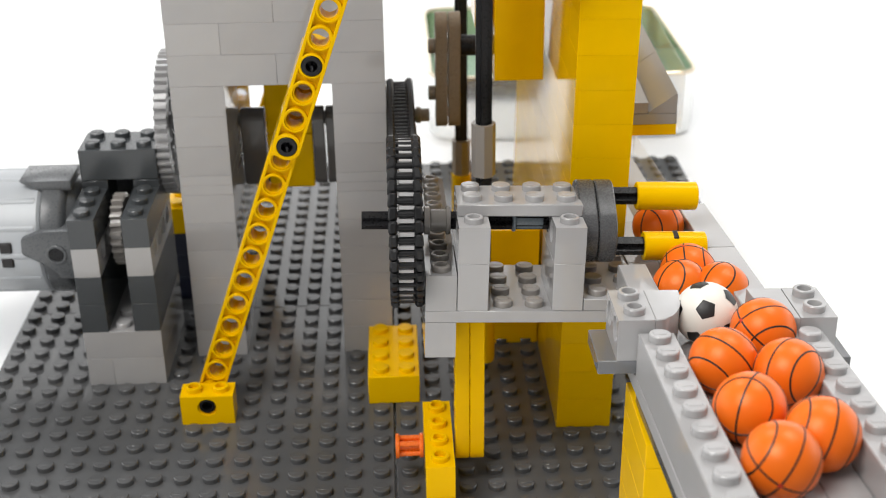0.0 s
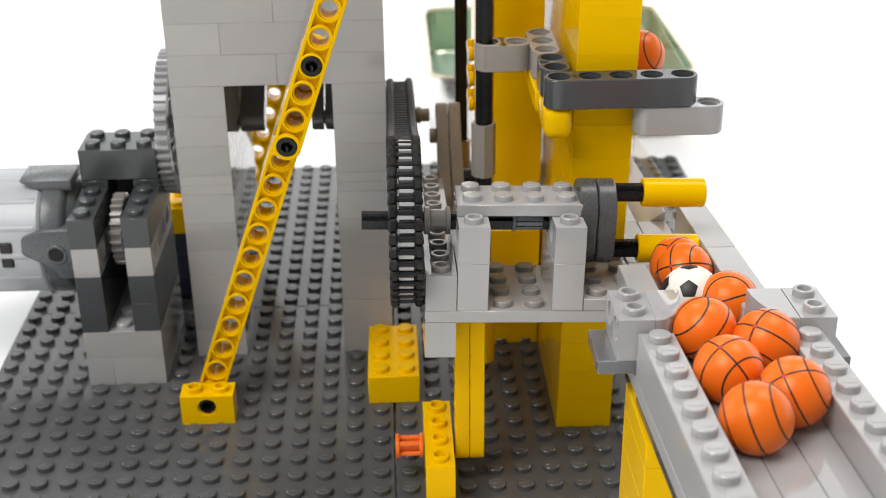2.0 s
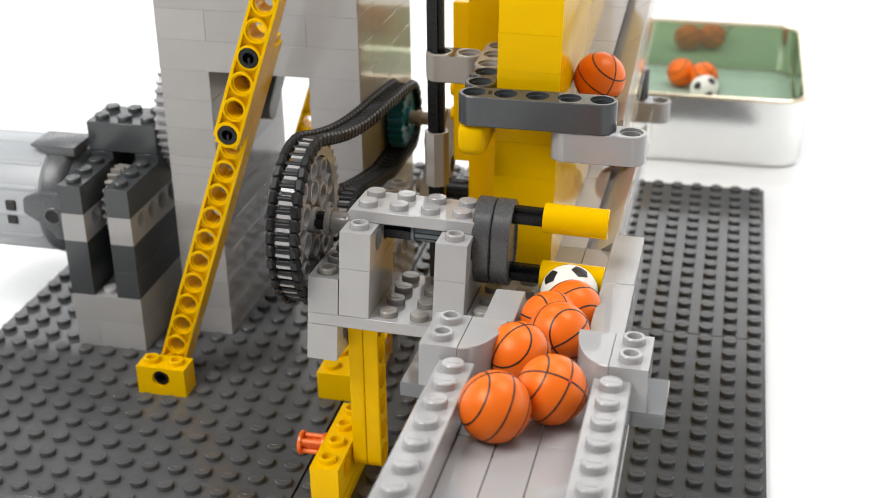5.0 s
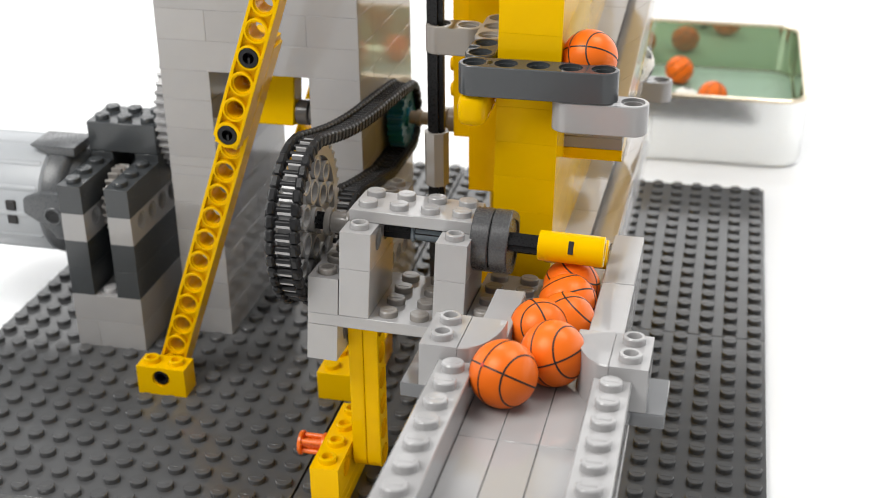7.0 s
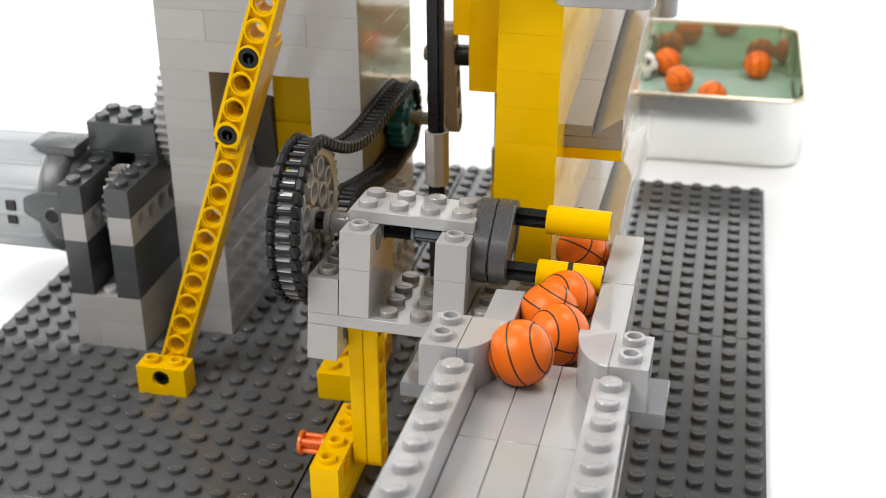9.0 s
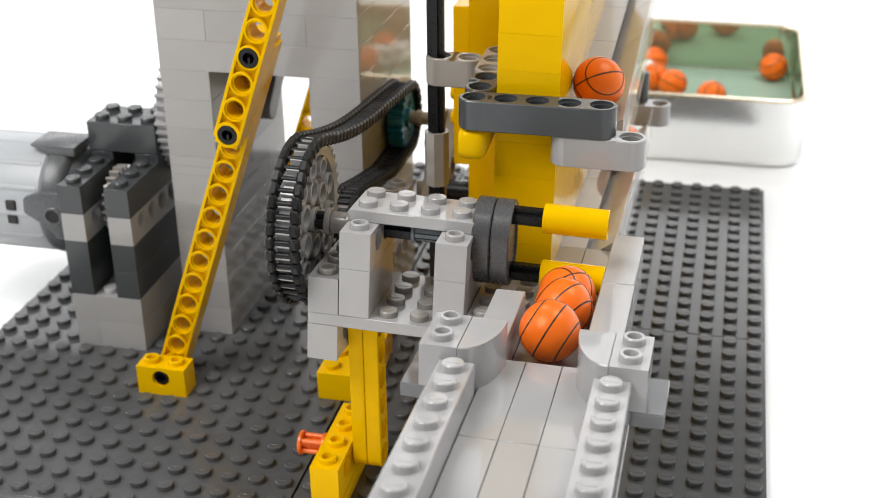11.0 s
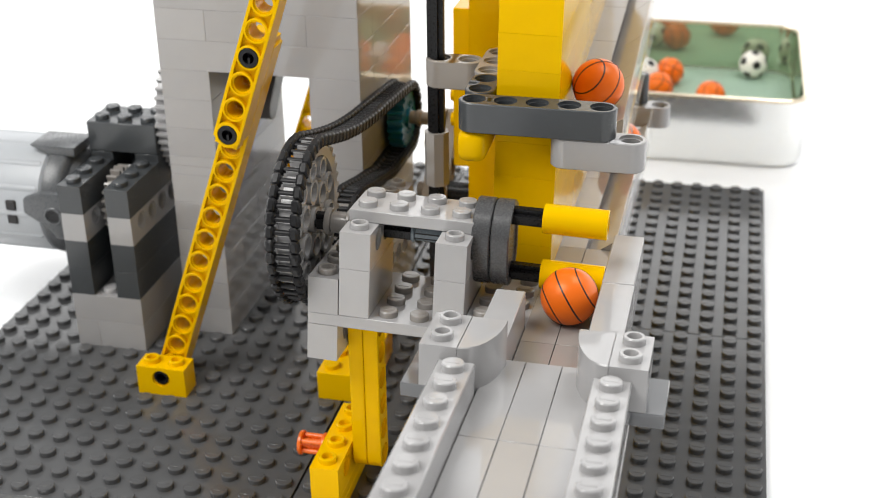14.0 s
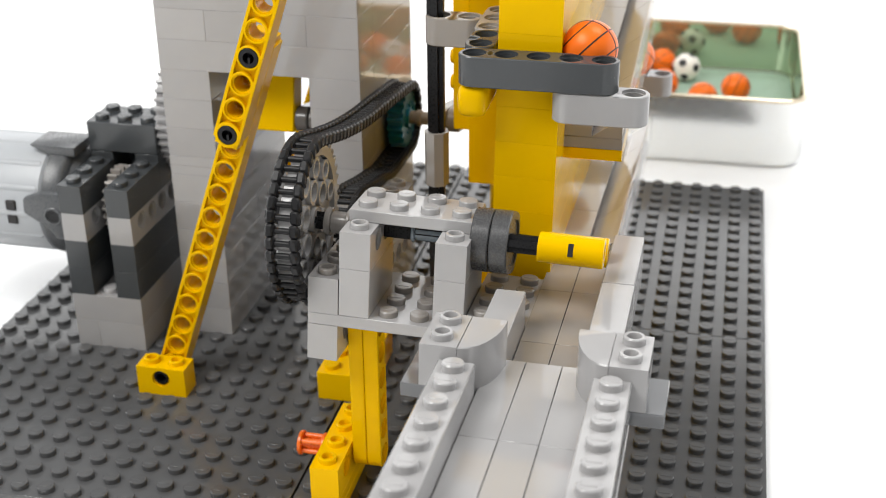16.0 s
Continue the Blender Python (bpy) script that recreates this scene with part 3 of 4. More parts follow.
def gearbox():
    th = thing("gearbox_frame", (0, 0, 0), "light grey brick frame carrying the crank axle", "frame")
    g = 0.012
    bm = bmesh.new()
    box(bm, 1 + g, 8 - g, 0, 4 - g, 1.203, 1.597, 0.02)
    part("floor_plate", bm, LIGHT, th)
    studs(th, [3.5, 4.5], [0.5, 1.5, 2.5, 3.5], 1.597, OLD)
    bm = bmesh.new()
    box(bm, 6 + g, 8 - g, 0, 4 - g, 1.603, 1.997, 0.02)
    part("step_plate", bm, LIGHT, th)
    studs(th, [6.5, 7.5], [0.5, 1.5, 2.5, 3.5], 1.997, OLD)
    holes = [float(k) for k in range(1, 10)]
    bm = bmesh.new()
    side_hole(bm, 1 + g, 2 - g, 0, 10 - g, 0.0, 1.2, holes, axis="x")
    part("lower_beam", bm, LIGHT, th)
    bm = bmesh.new()
    box(bm, 1 + g, 2 - g, 4 + g, 10 - g, 1.203, 1.597, 0.02)
    part("spacer", bm, LIGHT, th)
    bm = bmesh.new()
    side_hole(bm, 1 + g, 2 - g, 0, 10 - g, 1.603, 2.8, holes, axis="x")
    part("upper_beam", bm, LIGHT, th)
    studs(th, [1.5], [k + 0.5 for k in range(10)], 2.8, OLD, hollow=True)
    for x in (2, 5):
        bm = bmesh.new()
        box(bm, x + g, x + 1 - g, 0, 3 - g, 1.603, 3.197, 0.02)
        part("column", bm, LIGHT, th)
        bm = bmesh.new()
        side_hole(bm, x + g, x + 1 - g, 0, 3 - g, 3.203, 4.4, [1.0, 2.0], axis="x")
        part("holed_column", bm, LIGHT, th)
        studs(th, [x + 0.5], [0.5], 4.4, LIGHT, hollow=True)
    bm = bmesh.new()
    box(bm, 2 + g, 6 - g, 1 + g, 3 - g, 4.403, 4.8, 0.03)
    part("top_plate", bm, LIGHT, th)
    studs(th, [2.5, 3.5, 4.5, 5.5], [1.5, 2.5], 4.8, LIGHT)
    return tilted(th, (0.037, -14.598, 6.04), LEAN_X, LEAN_Y, 0)


gearbox()


# ---- agitator: two dark crank arms and two handles ----
HUB = BIG.z


def agitator():
    th = thing("agitator", (BIG.x, BIG.y, HUB), "dark grey crank arms with two yellow handles on black axles", "crank")
    for x in (6.07, 6.67):
        # oval cam plate with a raised lip
        bm = bmesh.new()
        loops = []
        for r, d in ((0.0, 0.06), (0.72, 0.06), (0.74, 0.0), (0.96, 0.0), (1.0, 0.04), (1.0, 0.53), (0.96, 0.57), (0.0, 0.57)):
            ring = []
            for i in range(40):
                a = TAU * i / 40
                ring.append(bm.verts.new((x + 0.57 - d, BIG.y + r * math.sin(a), HUB + r * math.cos(a) + (0.42 if math.cos(a) > 0 else -0.42) * (1 if r else 0))))
            loops.append(ring)
        for p, q in zip(loops, loops[1:]):
            for i in range(40):
                j = (i + 1) % 40
                bm.faces.new([p[i], p[j], q[j], q[i]])
        bmesh.ops.remove_doubles(bm, verts=bm.verts, dist=0.0005)
        part("cam_plate", bm, WORN, th)
    for s in (-1, 1):
        bm = bmesh.new()
        cross_axle(bm, (6.4, BIG.y, HUB + s), (8.4, BIG.y, HUB + s), 0.28)
        part("axle", bm, BLACK, th)
        bm = bmesh.new()
        lathe(bm, [(0.3, 0), (0.44, 0), (0.47, 0.03), (0.47, 1.97), (0.44, 2.0), (0.3, 2.0), (0.3, 1.5), (0, 1.5)], along((8.16, BIG.y, HUB + s), (1, 0, 0)), 28)
        h = part("handle", bm, YELLOW, th)
        bm = bmesh.new()
        box(bm, 9.09, 9.25, -0.2, 0.2, 0.38, 0.476, 0.01)
        # one handle's window faces outwards, the other's across the crank
        bm.transform(Matrix.Translation((0, BIG.y, HUB + s)) @ Matrix.Rotation(math.radians(0 if s > 0 else 70), 4, "X"))
        part("slot", bm, INK, h)
    return th


AGITATOR = agitator()


# ---- yellow guide wall with the two ball rails beside it ----
WALL_LEAN = 1.05      # the tall wall leans a little, as loose bricks do


def guide_wall():
    th = thing("guide_wall", (7, 0, 0), "tall glossy yellow brick wall", "wall")
    h = 1.2
    m2 = {d: brick_mesh(2, d, h, YELLOW, 0.006) for d in (2, 4, 6)}
    for k in range(16):
        ys = [(-10, 4), (-6, 4), (-2, 4), (2, 4), (6, 2)] if k % 2 else [(-10, 2), (-8, 4), (-4, 4), (0, 4), (4, 4)]
        for y, d in ys:
            piece("brick", m2[d], (6, y, k * h), th)
    th.rotation_euler = (0, math.radians(WALL_LEAN), 0)
    return th


guide_wall()

bm = bmesh.new()
box(bm, 3.8, 5.98, -3.7, -1.0, 0, 1.7, 0.03)
box(bm, 3.8, 5.98, -3.7, -1.0, 1.72, 5.2, 0.03)
solid("stop_block", bm, YELLOW, "low yellow brick block behind the gearbox", "block")


def slope_shear(bm, k, y0):
    for v in bm.verts:
        v.co.z += k * (v.co.y - y0)
    return bm


def wedge(bm, x0, x1, y0, y1, z0, z1, lip=0.05):
    """A slope tile that rises towards x1."""
    pts = [(x0, z0), (x1, z0), (x1, z1), (x1 - 0.06, z1), (x0, z0 + lip)]
    a = [bm.verts.new((x, y0, z)) for x, z in pts]
    b = [bm.verts.new((x, y1, z)) for x, z in pts]
    for i in range(5):
        j = (i + 1) % 5
        bm.faces.new([a[i], a[j], b[j], b[i]])
    bm.faces.new(a[::-1])
    bm.faces.new(b)
    return bm


def upper_rail():
    th = thing("upper_rail", (9, 0, 11.2), "grey tiled ball rail on a yellow plate beside the wall", "rail")
    k = 0.06
    for i in range(4):
        y0, y1 = -8 + 4 * i + 0.01, -4 + 4 * i - 0.01
        bm = bmesh.new()
        slope_shear(box(bm, 8.02, 9.0, y0, y1, 11.6, 12.0, 0.015), k, -8)
        part("tile", bm, OLD, th)
        bm = bmesh.new()
        slope_shear(wedge(bm, 9.02, 10.0, y0, y1, 11.6, 12.3), k, -8)
        part("slope_tile", bm, OLD, th)
    bm = bmesh.new()
    slope_shear(box(bm, 8.02, 10.02, -8.0, 8.0, 11.2, 11.59, 0.015), k, -8)
    part("tan_plate", bm, OLD, th)
    bm = bmesh.new()
    slope_shear(box(bm, 8.02, 10.02, -8.0, 8.0, 10.8, 11.19, 0.015), k, -8)
    part("yellow_plate", bm, YELLOW, th)
    th.location.x += 0.13 * U
    return th


upper_rail()


RAIL_K, RAIL_Z = -0.09, 7.82


def lower_rail():
    th = thing("lower_rail", (9, -6, 6.5), "grey tiled ball rail with a side wall at platform height", "rail")
    k, top = RAIL_K, RAIL_Z
    for i, (y0, y1) in enumerate([(-17.0, -15.5), (-15.5, -11.5), (-11.5, -7.5), (-7.5, -3.5), (-3.5, 0.5), (0.5, 4.5), (4.5, 8.0)]):
        bm = bmesh.new()
        slope_shear(box(bm, 8.02, 9.05, y0 + 0.01, y1 - 0.01, top - 0.4, top, 0.012), k, -14)
        part("tile", bm, OLD if i < 3 else LIGHT, th)
        bm = bmesh.new()
        if i < 3:
            slope_shear(box(bm, 9.07, 10.1, y0 + 0.01, y1 - 0.01, top - 0.4, top, 0.012), k, -14)
            part("tile", bm, OLD, th)
        else:
            slope_shear(wedge(bm, 9.07, 10.1, y0 + 0.01, y1 - 0.01, top - 0.4, top + 0.35), k, -14)
            part("slope_tile", bm, LIGHT, th)
    bm = bmesh.new()
    slope_shear(box(bm, 8.02, 10.2, -18.9, 8.0, top - 0.8, top - 0.41, 0.012), k, -14)
    part("plate", bm, LIGHT, th)
    for y0, y1 in ((-18.0, -13.2), (-13.2, -8.95)):
        bm = bmesh.new()
        slope_shear(box(bm, 10.14, 11.13, y0 + 0.01, y1 - 0.01, top - 0.4, top + 1.2, 0.03), k, -14)
        part("side_wall", bm, LIGHT, th)
    bm = bmesh.new()
    slope_shear(box(bm, 7.1, 8.0, -18.0, -14.45, top - 0.4, top + 1.2, 0.03), k, -14)
    part("tile_wall", bm, LIGHT, th)
    return th


lower_rail()


# ---- clear panel on the open side of the rails ----
def clear_panel():
    th = thing("side_panel", (10.1, 0, 7.2), "upright clear plastic panel beside the ball rails", "panel")
    for y0, y1 in ((-8.0, -0.02), (0.02, 8.0)):
        for z0, h, k in ((11.0, 2.2, 0.06), (6.85, 1.6, RAIL_K)):
            bm = bmesh.new()
            slope_shear(box(bm, 10.24, 10.34, y0, y1, z0, z0 + h, 0.01), k, -8)
            pane = part("pane", bm, GLASS, th)
            pane.visible_shadow = False
    return th


clear_panel()


# ---- entry jaws ----
def jaw(side):
    th = thing("jaw", (0, 0, 0), "light grey rounded guide jaw on a smoky clear plate", "guide", "guide jaws at the rail entry")
    fx = lambda x: 9.0 + side * x
    span = lambda a, b: (min(fx(a), fx(b)), max(fx(a), fx(b)))
    bm = bmesh.new()
    side_hole(bm, *span(2.01, 3.0), -6.0, -4.02, 2.403, 3.6, [-5.5, -4.5], axis="x", r=0.26)
    blk = part("holed_brick", bm, LIGHT, th)
    studs(blk, [fx(2.5)], [-5.5, -4.5], 3.6, LIGHT, hollow=True)
    # quarter-round guide
    bm = bmesh.new()
    prof = [(2.0 - 0.97 * math.sin(math.pi / 2 * i / 12), -4.1 - 1.9 * math.cos(math.pi / 2 * i / 12)) for i in range(13)]
    prof += [(1.03, -4.02), (2.0, -4.02)]
    lo = [bm.verts.new((fx(x), y, 2.1)) for x, y in prof]
    hi = [bm.verts.new((fx(x), y, 3.6)) for x, y in prof]
    for i in range(len(prof)):
        j = (i + 1) % len(prof)
        bm.faces.new([lo[i], lo[j], hi[j], hi[i]])
    bm.faces.new(lo)
    bm.faces.new(hi)
    bmesh.ops.bevel(bm, geom=[e for e in bm.edges if abs(e.verts[0].co.z - e.verts[1].co.z) < 0.01], offset=0.025, segments=1, affect="EDGES", profile=0.5)
    part("round_guide", bm, LIGHT, th)
    bm = bmesh.new()
    box(bm, *span(1.6, 3.5), -6.0, -4.02, 2.0, 2.4, 0.02)
    part("smoky_plate", bm, SMOKE, th, "smoky translucent plate")
    return tilted(th, (0.15 if side < 0 else 0.04, -14.4, 6.37), -4.2, 0.5, -0.8)


jaw(-1)
jaw(1)


# ---- feed channel ----
def chan(y):
    return 8.5 - 0.0955 * (y + 14.385)


def channel():
    th = thing("feed_channel", (0, 0, 0), "light grey studded channel with a tiled floor sloping to the machine", "channel")
    for a, b in ((-8.2, -3.75), (-16.2, -8.2), (-22.2, -16.2)):
        for x in (7.5, 8.5, 9.5):
            bm = bmesh.new()
            box(bm, x + 0.008, x + 0.992, a + 0.008, b - 0.008, 2.1, 2.5, 0.015)
            part("floor_tile", bm, LIGHT, th)
    bm = bmesh.new()
    box(bm, 6.5, 11.5, -22.2, -4.0, 1.66, 2.08, 0.02)
    part("base_plate", bm, LIGHT, th)
    for x in (6.5, 10.5):
        bm = bmesh.new()
        box(bm, x + 0.01, x + 0.99, -22.2, -6.02, 2.1, 3.4, 0.03)
        w = part("side_wall", bm, LIGHT, th)
        studs(w, [x + 0.5], [-6.5 - i for i in range(15)], 3.4, LIGHT)
    bm = bmesh.new()
    box(bm, 6.55, 6.75, -22.2, -6.0, 1.28, 1.65, 0.02)
    part("edge_strip", bm, DARK, th)
    return tilted(th, (0.069, -14.623, 6.118), -5.46, 0.7, 0)


channel()


def stand():
    th = thing("stand", (9, -21.5, 0), "yellow brick pier under the feed channel", "pier")
    for k in range(6):
        bm = bmesh.new()
        box(bm, 6.55, 8.5, -22.55, -19.5, k * 1.2 + 0.003, (k + 1) * 1.2 - 0.003, 0.02)
        part("brick", bm, YELLOW, th)
    bm = bmesh.new()
    box(bm, 6.55, 8.5, -22.55, -19.5, 7.203, 7.97, 0.02)
    part("cap", bm, YELLOW, th)
    return th


stand()


# ---- guide rods ----
def guide_rod(x, y, z, tan):
    th = thing("guide_rod", (x, y, 0), "upright black cross axle with a grey connector sleeve", "rod")
    bm = bmesh.new()
    cross_axle(bm, (x, y, 1.0), (x, y, 21.0), 0.29)
    part("shaft", bm, BLACK, th)
    bm = bmesh.new()
    lathe(bm, [(0.3, 0), (0.44, 0), (0.44, 2.0), (0.3, 2.0)], Matrix.Translation((x, y, z)), 8, closed=True)
    for f in bm.faces:
        f.smooth = False
    part("sleeve", bm, TAN if tan else OLD, th)
    bm = bmesh.new()
    tube(bm, (x, y, 1.0), (x, y, 3.2), 0.47, 0.3)
    part("socket", bm, YELLOW, th)
    return th


guide_rod(3.5, -6.5, 8.85, False)
guide_rod(3.45, 7.05, 2.9, True)


# ---- lifting carriage ----
def carriage():
    th = thing("carriage", (5, -6, 6), "yellow lifting carriage with grey carrier beams", "carriage")
    for i in range(2):
        bm = bmesh.new()
        box(bm, 4.1, 5.95, -3.76, -1.0, 5.38 + i * 6.0, 11.375 + i * 6.0, 0.02)
        part("slab", bm, YELLOW, th)
    bm = bmesh.new()
    box(bm, 3.4, 4.08, -3.2, -1.0, 7.3, 13.5, 0.03)
    for z in (9.0, 10.0, 11.0):
        for y in (-2.6, -1.6):
            rod(bm, (3.4, y, z), (3.2, y, z), 0.28, 14)
    part("yoke", bm, YELLOW, th)
    flat = Matrix.Rotation(math.pi / 2, 4, "X")
    z = 12.23
    # dark angle beam at the front
    bm = bmesh.new()
    cells(bm, Matrix.Translation((5.63, -10.5, z)) @ flat, 5)
    cells(bm, Matrix.Translation((5.63, -9.5, z)) @ Matrix.Rotation(math.pi / 2, 4, "Z") @ flat, 2)
    part("front_beam", bm, DARK, th, "dark grey angled carrier beam")
    # grey angle piece running on the rod
    bm = bmesh.new()
    cells(bm, Matrix.Translation((3.65, -6.5, z - 0.03)) @ flat, 2)
    cells(bm, Matrix.Translation((5.55, -7.5, z - 0.03)) @ Matrix.Rotation(math.pi / 2, 4, "Z") @ flat, 3)
    part("rod_guide", bm, OLD, th)
    # yellow bracket below
    bm = bmesh.new()
    box(bm, 5.13, 6.07, -10.95, -7.9, z - 1.55, z - 0.5, 0.3, 3)
    part("bracket", bm, YELLOW, th)
    bm = bmesh.new()
    box(bm, 5.05, 5.95, -9.0, -3.7, z - 1.25, z - 0.55, 0.04)
    part("tie", bm, YELLOW, th)
    # pale fingers beside the rails, front and rear
    for y, h in ((-10.45, z - 1.0), (8.5, 5.65)):
        bm = bmesh.new()
        cells(bm, Matrix.Translation((8.58, y, h)) @ flat, 3)
        part("finger", bm, LIGHT, th)
    bm = bmesh.new()
    rod(bm, (9.75, 8.5, 6.2), (9.75, 8.5, 7.6), 0.28)
    part("peg", bm, DARK, th)
    return th


CARRIAGE = carriage()


# ---- storage tin ----
def tin():
    th = thing("tin", (9.8, 27, -0.4), "shiny open metal tin with a green lacquered inside", "tin")
    x0, x1, y0, y1, r = 2.4, 17.95, 20.0, 34.6, 1.5

    def outline(inset, z, bm):
        vs = []
        for cx, cy, a0 in ((x1 - r, y1 - r, 0), (x0 + r, y1 - r, 90), (x0 + r, y0 + r, 180), (x1 - r, y0 + r, 270)):
            for i in range(7):
                a = math.radians(a0 + 15 * i)
                vs.append(bm.verts.new((cx + (r - inset) * math.cos(a), cy + (r - inset) * math.sin(a), z)))
        return vs

    def skin(rows):
        bm = bmesh.new()
        loops = [outline(i, z, bm) for i, z in rows]
        for a, b in zip(loops, loops[1:]):
            for i in range(len(a)):
                j = (i + 1) % len(a)
                f = bm.faces.new([a[i], a[j], b[j], b[i]])
                f.smooth = True
        bm.faces.new(loops[-1])
        return bm

    part("shell", skin([(0.0, 3.5), (0.0, 0.0), (0.25, -0.4)]), STEEL, th)
    part("lining", skin([(0.14, 3.5), (0.15, 0.62), (0.3, 0.5)]), GREEN, th)
    bm = bmesh.new()
    a = [outline(i, z, bm) for i, z in ((-0.06, 3.42), (-0.06, 3.56), (0.06, 3.64), (0.18, 3.56), (0.18, 3.42))]
    for p, q in zip(a, a[1:] + a[:1]):
        for i in range(len(p)):
            j = (i + 1) % len(p)
            bm.faces.new([p[i], p[j], q[j], q[i]]).smooth = True
    part("rim", bm, BRASS, th)
    bm = bmesh.new()
    low, top = outline(0.32, 0.5, bm), outline(0.34, 0.512, bm)
    for i in range(len(low)):
        j = (i + 1) % len(low)
        bm.faces.new([low[i], low[j], top[j], top[i]])
    bm.faces.new(top)
    part("tin_floor", bm, MINT, th, "pale mint floor")
    return th


tin()

# ---- balls ----
RAD = 0.88
bm = bmesh.new()
bmesh.ops.create_uvsphere(bm, u_segments=36, v_segments=20, radius=RAD)
for f in bm.faces:
    f.smooth = True
SHELL = mesh_of(bm, "shell", BALL)
bm = bmesh.new()
bmesh.ops.create_uvsphere(bm, u_segments=36, v_segments=20, radius=RAD)
for f in bm.faces:
    f.smooth = True
WSHELL = mesh_of(bm, "shell", WHITE)


def ring_mesh(point):
    """A thin raised line that follows point(s), s from 0 to 1, closed."""
    bm = bmesh.new()
    n, rows = 64, []
    for i in range(n):
        p, q = Vector(point(i / n)).normalized(), Vector(point((i + 1) / n)).normalized()
        side = (q - p).cross(p).normalized()
        rows.append([bm.verts.new(p * (RAD - 0.01) - side * 0.028), bm.verts.new(p * (RAD + 0.006) - side * 0.02), bm.verts.new(p * (RAD + 0.006) + side * 0.02), bm.verts.new(p * (RAD - 0.01) + side * 0.028)])
    for i in range(n):
        a, b = rows[i], rows[(i + 1) % n]
        for k in range(3):
            bm.faces.new([a[k], a[k + 1], b[k + 1], b[k]]).smooth = True
    return mesh_of(bm, "seam", INK)


WIDE = math.radians(50)
SEAMS = [ring_mesh(lambda s: (math.cos(TAU * s), math.sin(TAU * s), 0.0)), ring_mesh(lambda s: (math.cos(TAU * s), 0.0, math.sin(TAU * s)))]
SEAMS += [ring_mesh(lambda s, d=d: (math.sin(WIDE) * math.cos(TAU * s), d * math.cos(WIDE), math.sin(WIDE) * math.sin(TAU * s))) for d in (-1, 1)]

MARKS = []
for side in (-1, 1):
    bm = bmesh.new()
    lathe(bm, [(0, 0.008), (0.05, 0.006), (0.065, -0.004)], along((side * RAD, 0, 0), (side, 0, 0)), 10)
    MARKS.append(mesh_of(bm, "mark", plastic("red_moulding_mark", (0.55, 0.03, 0.01), rough=0.4)))

PATCHES = []
ico = bmesh.new()
bmesh.ops.create_icosphere(ico, subdivisions=1, radius=1.0)
for v in ico.verts:
    c = v.co.normalized()
    ns = [e.other_vert(v).co.normalized() for e in v.link_edges]
    ax_u = c.orthogonal().normalized()
    ax_v = c.cross(ax_u)
    ns.sort(key=lambda p: math.atan2(p.dot(ax_u), p.dot(ax_v)))
    bm = bmesh.new()
    mid = bm.verts.new(c)
    outer = [bm.verts.new(c + (p - c) * 0.31) for p in ns]
    for i in range(5):
        bm.faces.new([mid, outer[i], outer[(i + 1) % 5]])
    bmesh.ops.subdivide_edges(bm, edges=list(bm.edges), cuts=3, use_grid_fill=True)
    for w in bm.verts:
        w.co = w.co.normalized() * (RAD + 0.007)
    for f in bm.faces:
        f.smooth = True
    PATCHES.append(mesh_of(bm, "patch", INK))
ico.free()


def basketball():
    th = thing("basketball", (0, 0, 0), "small orange plastic basketball with black seam lines", "ball", "balls carried by the machine")
    piece("shell", SHELL, (0, 0, 0), th)
    for s in SEAMS:
        piece("seam", s, (0, 0, 0), th)
    for s in MARKS:
        piece("mark", s, (0, 0, 0), th)
    return th


def football():
    th = thing("football", (0, 0, 0), "small white plastic football with black pentagon patches", "ball", "balls carried by the machine")
    piece("shell", WSHELL, (0, 0, 0), th)
    for s in PATCHES:
        piece("patch", s, (0, 0, 0), th)
    return th


# ---- ball paths ----
def floor_z(y):
    """Height of a ball's centre on the feed channel and the lower rail."""
    a, b = chan(y) + RAD, RAIL_Z + RAIL_K * (y + 14) + RAD
    s = min(1, max(0, (y + 19.2) / 2.8))
    s = s * s * (3 - 2 * s)
    return a * (1 - s) + b * s


def on_floor(rows):
    return [(t, x, y, floor_z(y)) for t, x, y in rows]


def cycle(low):
    """One ball's way from the feed through both lifts to the tin, round the carriage's low point."""
    rows = on_floor([(low - 1.3, 9.21, -13.41), (low - 0.98, 9.19, -12.12), (low - 0.78, 9.18, -10.59), (low - 0.68, 9.20, -9.98), (low - 0.58, 9.21, -8.64), (low - 0.48, 9.16, -5.75),
                     (low - 0.38, 9.12, -2.94), (low - 0.28, 9.12, 0.47), (low - 0.18, 9.3, 3.2), (low - 0.08, 9.4, 6.2), (low, 9.4, 7.0)])
    base = 7.33
    rows += [(low + k * 0.1, 9.4, 7.0, base + rise(low + k * 0.1)) for k in range(1, 8)]
    nxt = low + PERIOD
    rows += [(low + 0.85, 9.3, -4.0, 19.8)]
    return rows + second(nxt)


def second(nxt):
    """Rolling forward on the upper rail, down on the carriage, then thrown to the tin."""
    back = [4.6, 4.6, 4.6, 3.1, 1.0, 0.0]
    rows = []
    for k in range(12):
        t = nxt - 0.5 + k * 0.1
        d = back[k] if k < 6 else 0.0
        z = 13.04 if k < 3 else 12.98 if k == 3 else 12.83 if k == 4 else 12.68
        rows.append((t, 9.12 if k < 5 else 9.07, -9.3 + d, z - 0.33 * d + rise(t)))
    return rows + [(nxt + 0.72, 9.2, -8.0, 20.6), (nxt + 0.86, 9.8, 6.0, 21.0), (nxt + 0.95, 10.0, 27.0, 9.0), (nxt + 1.02, 10.2, 30.5, 1.38)]


def in_tin(rows):
    return [(t, x, y, 1.38) for t, x, y in rows]


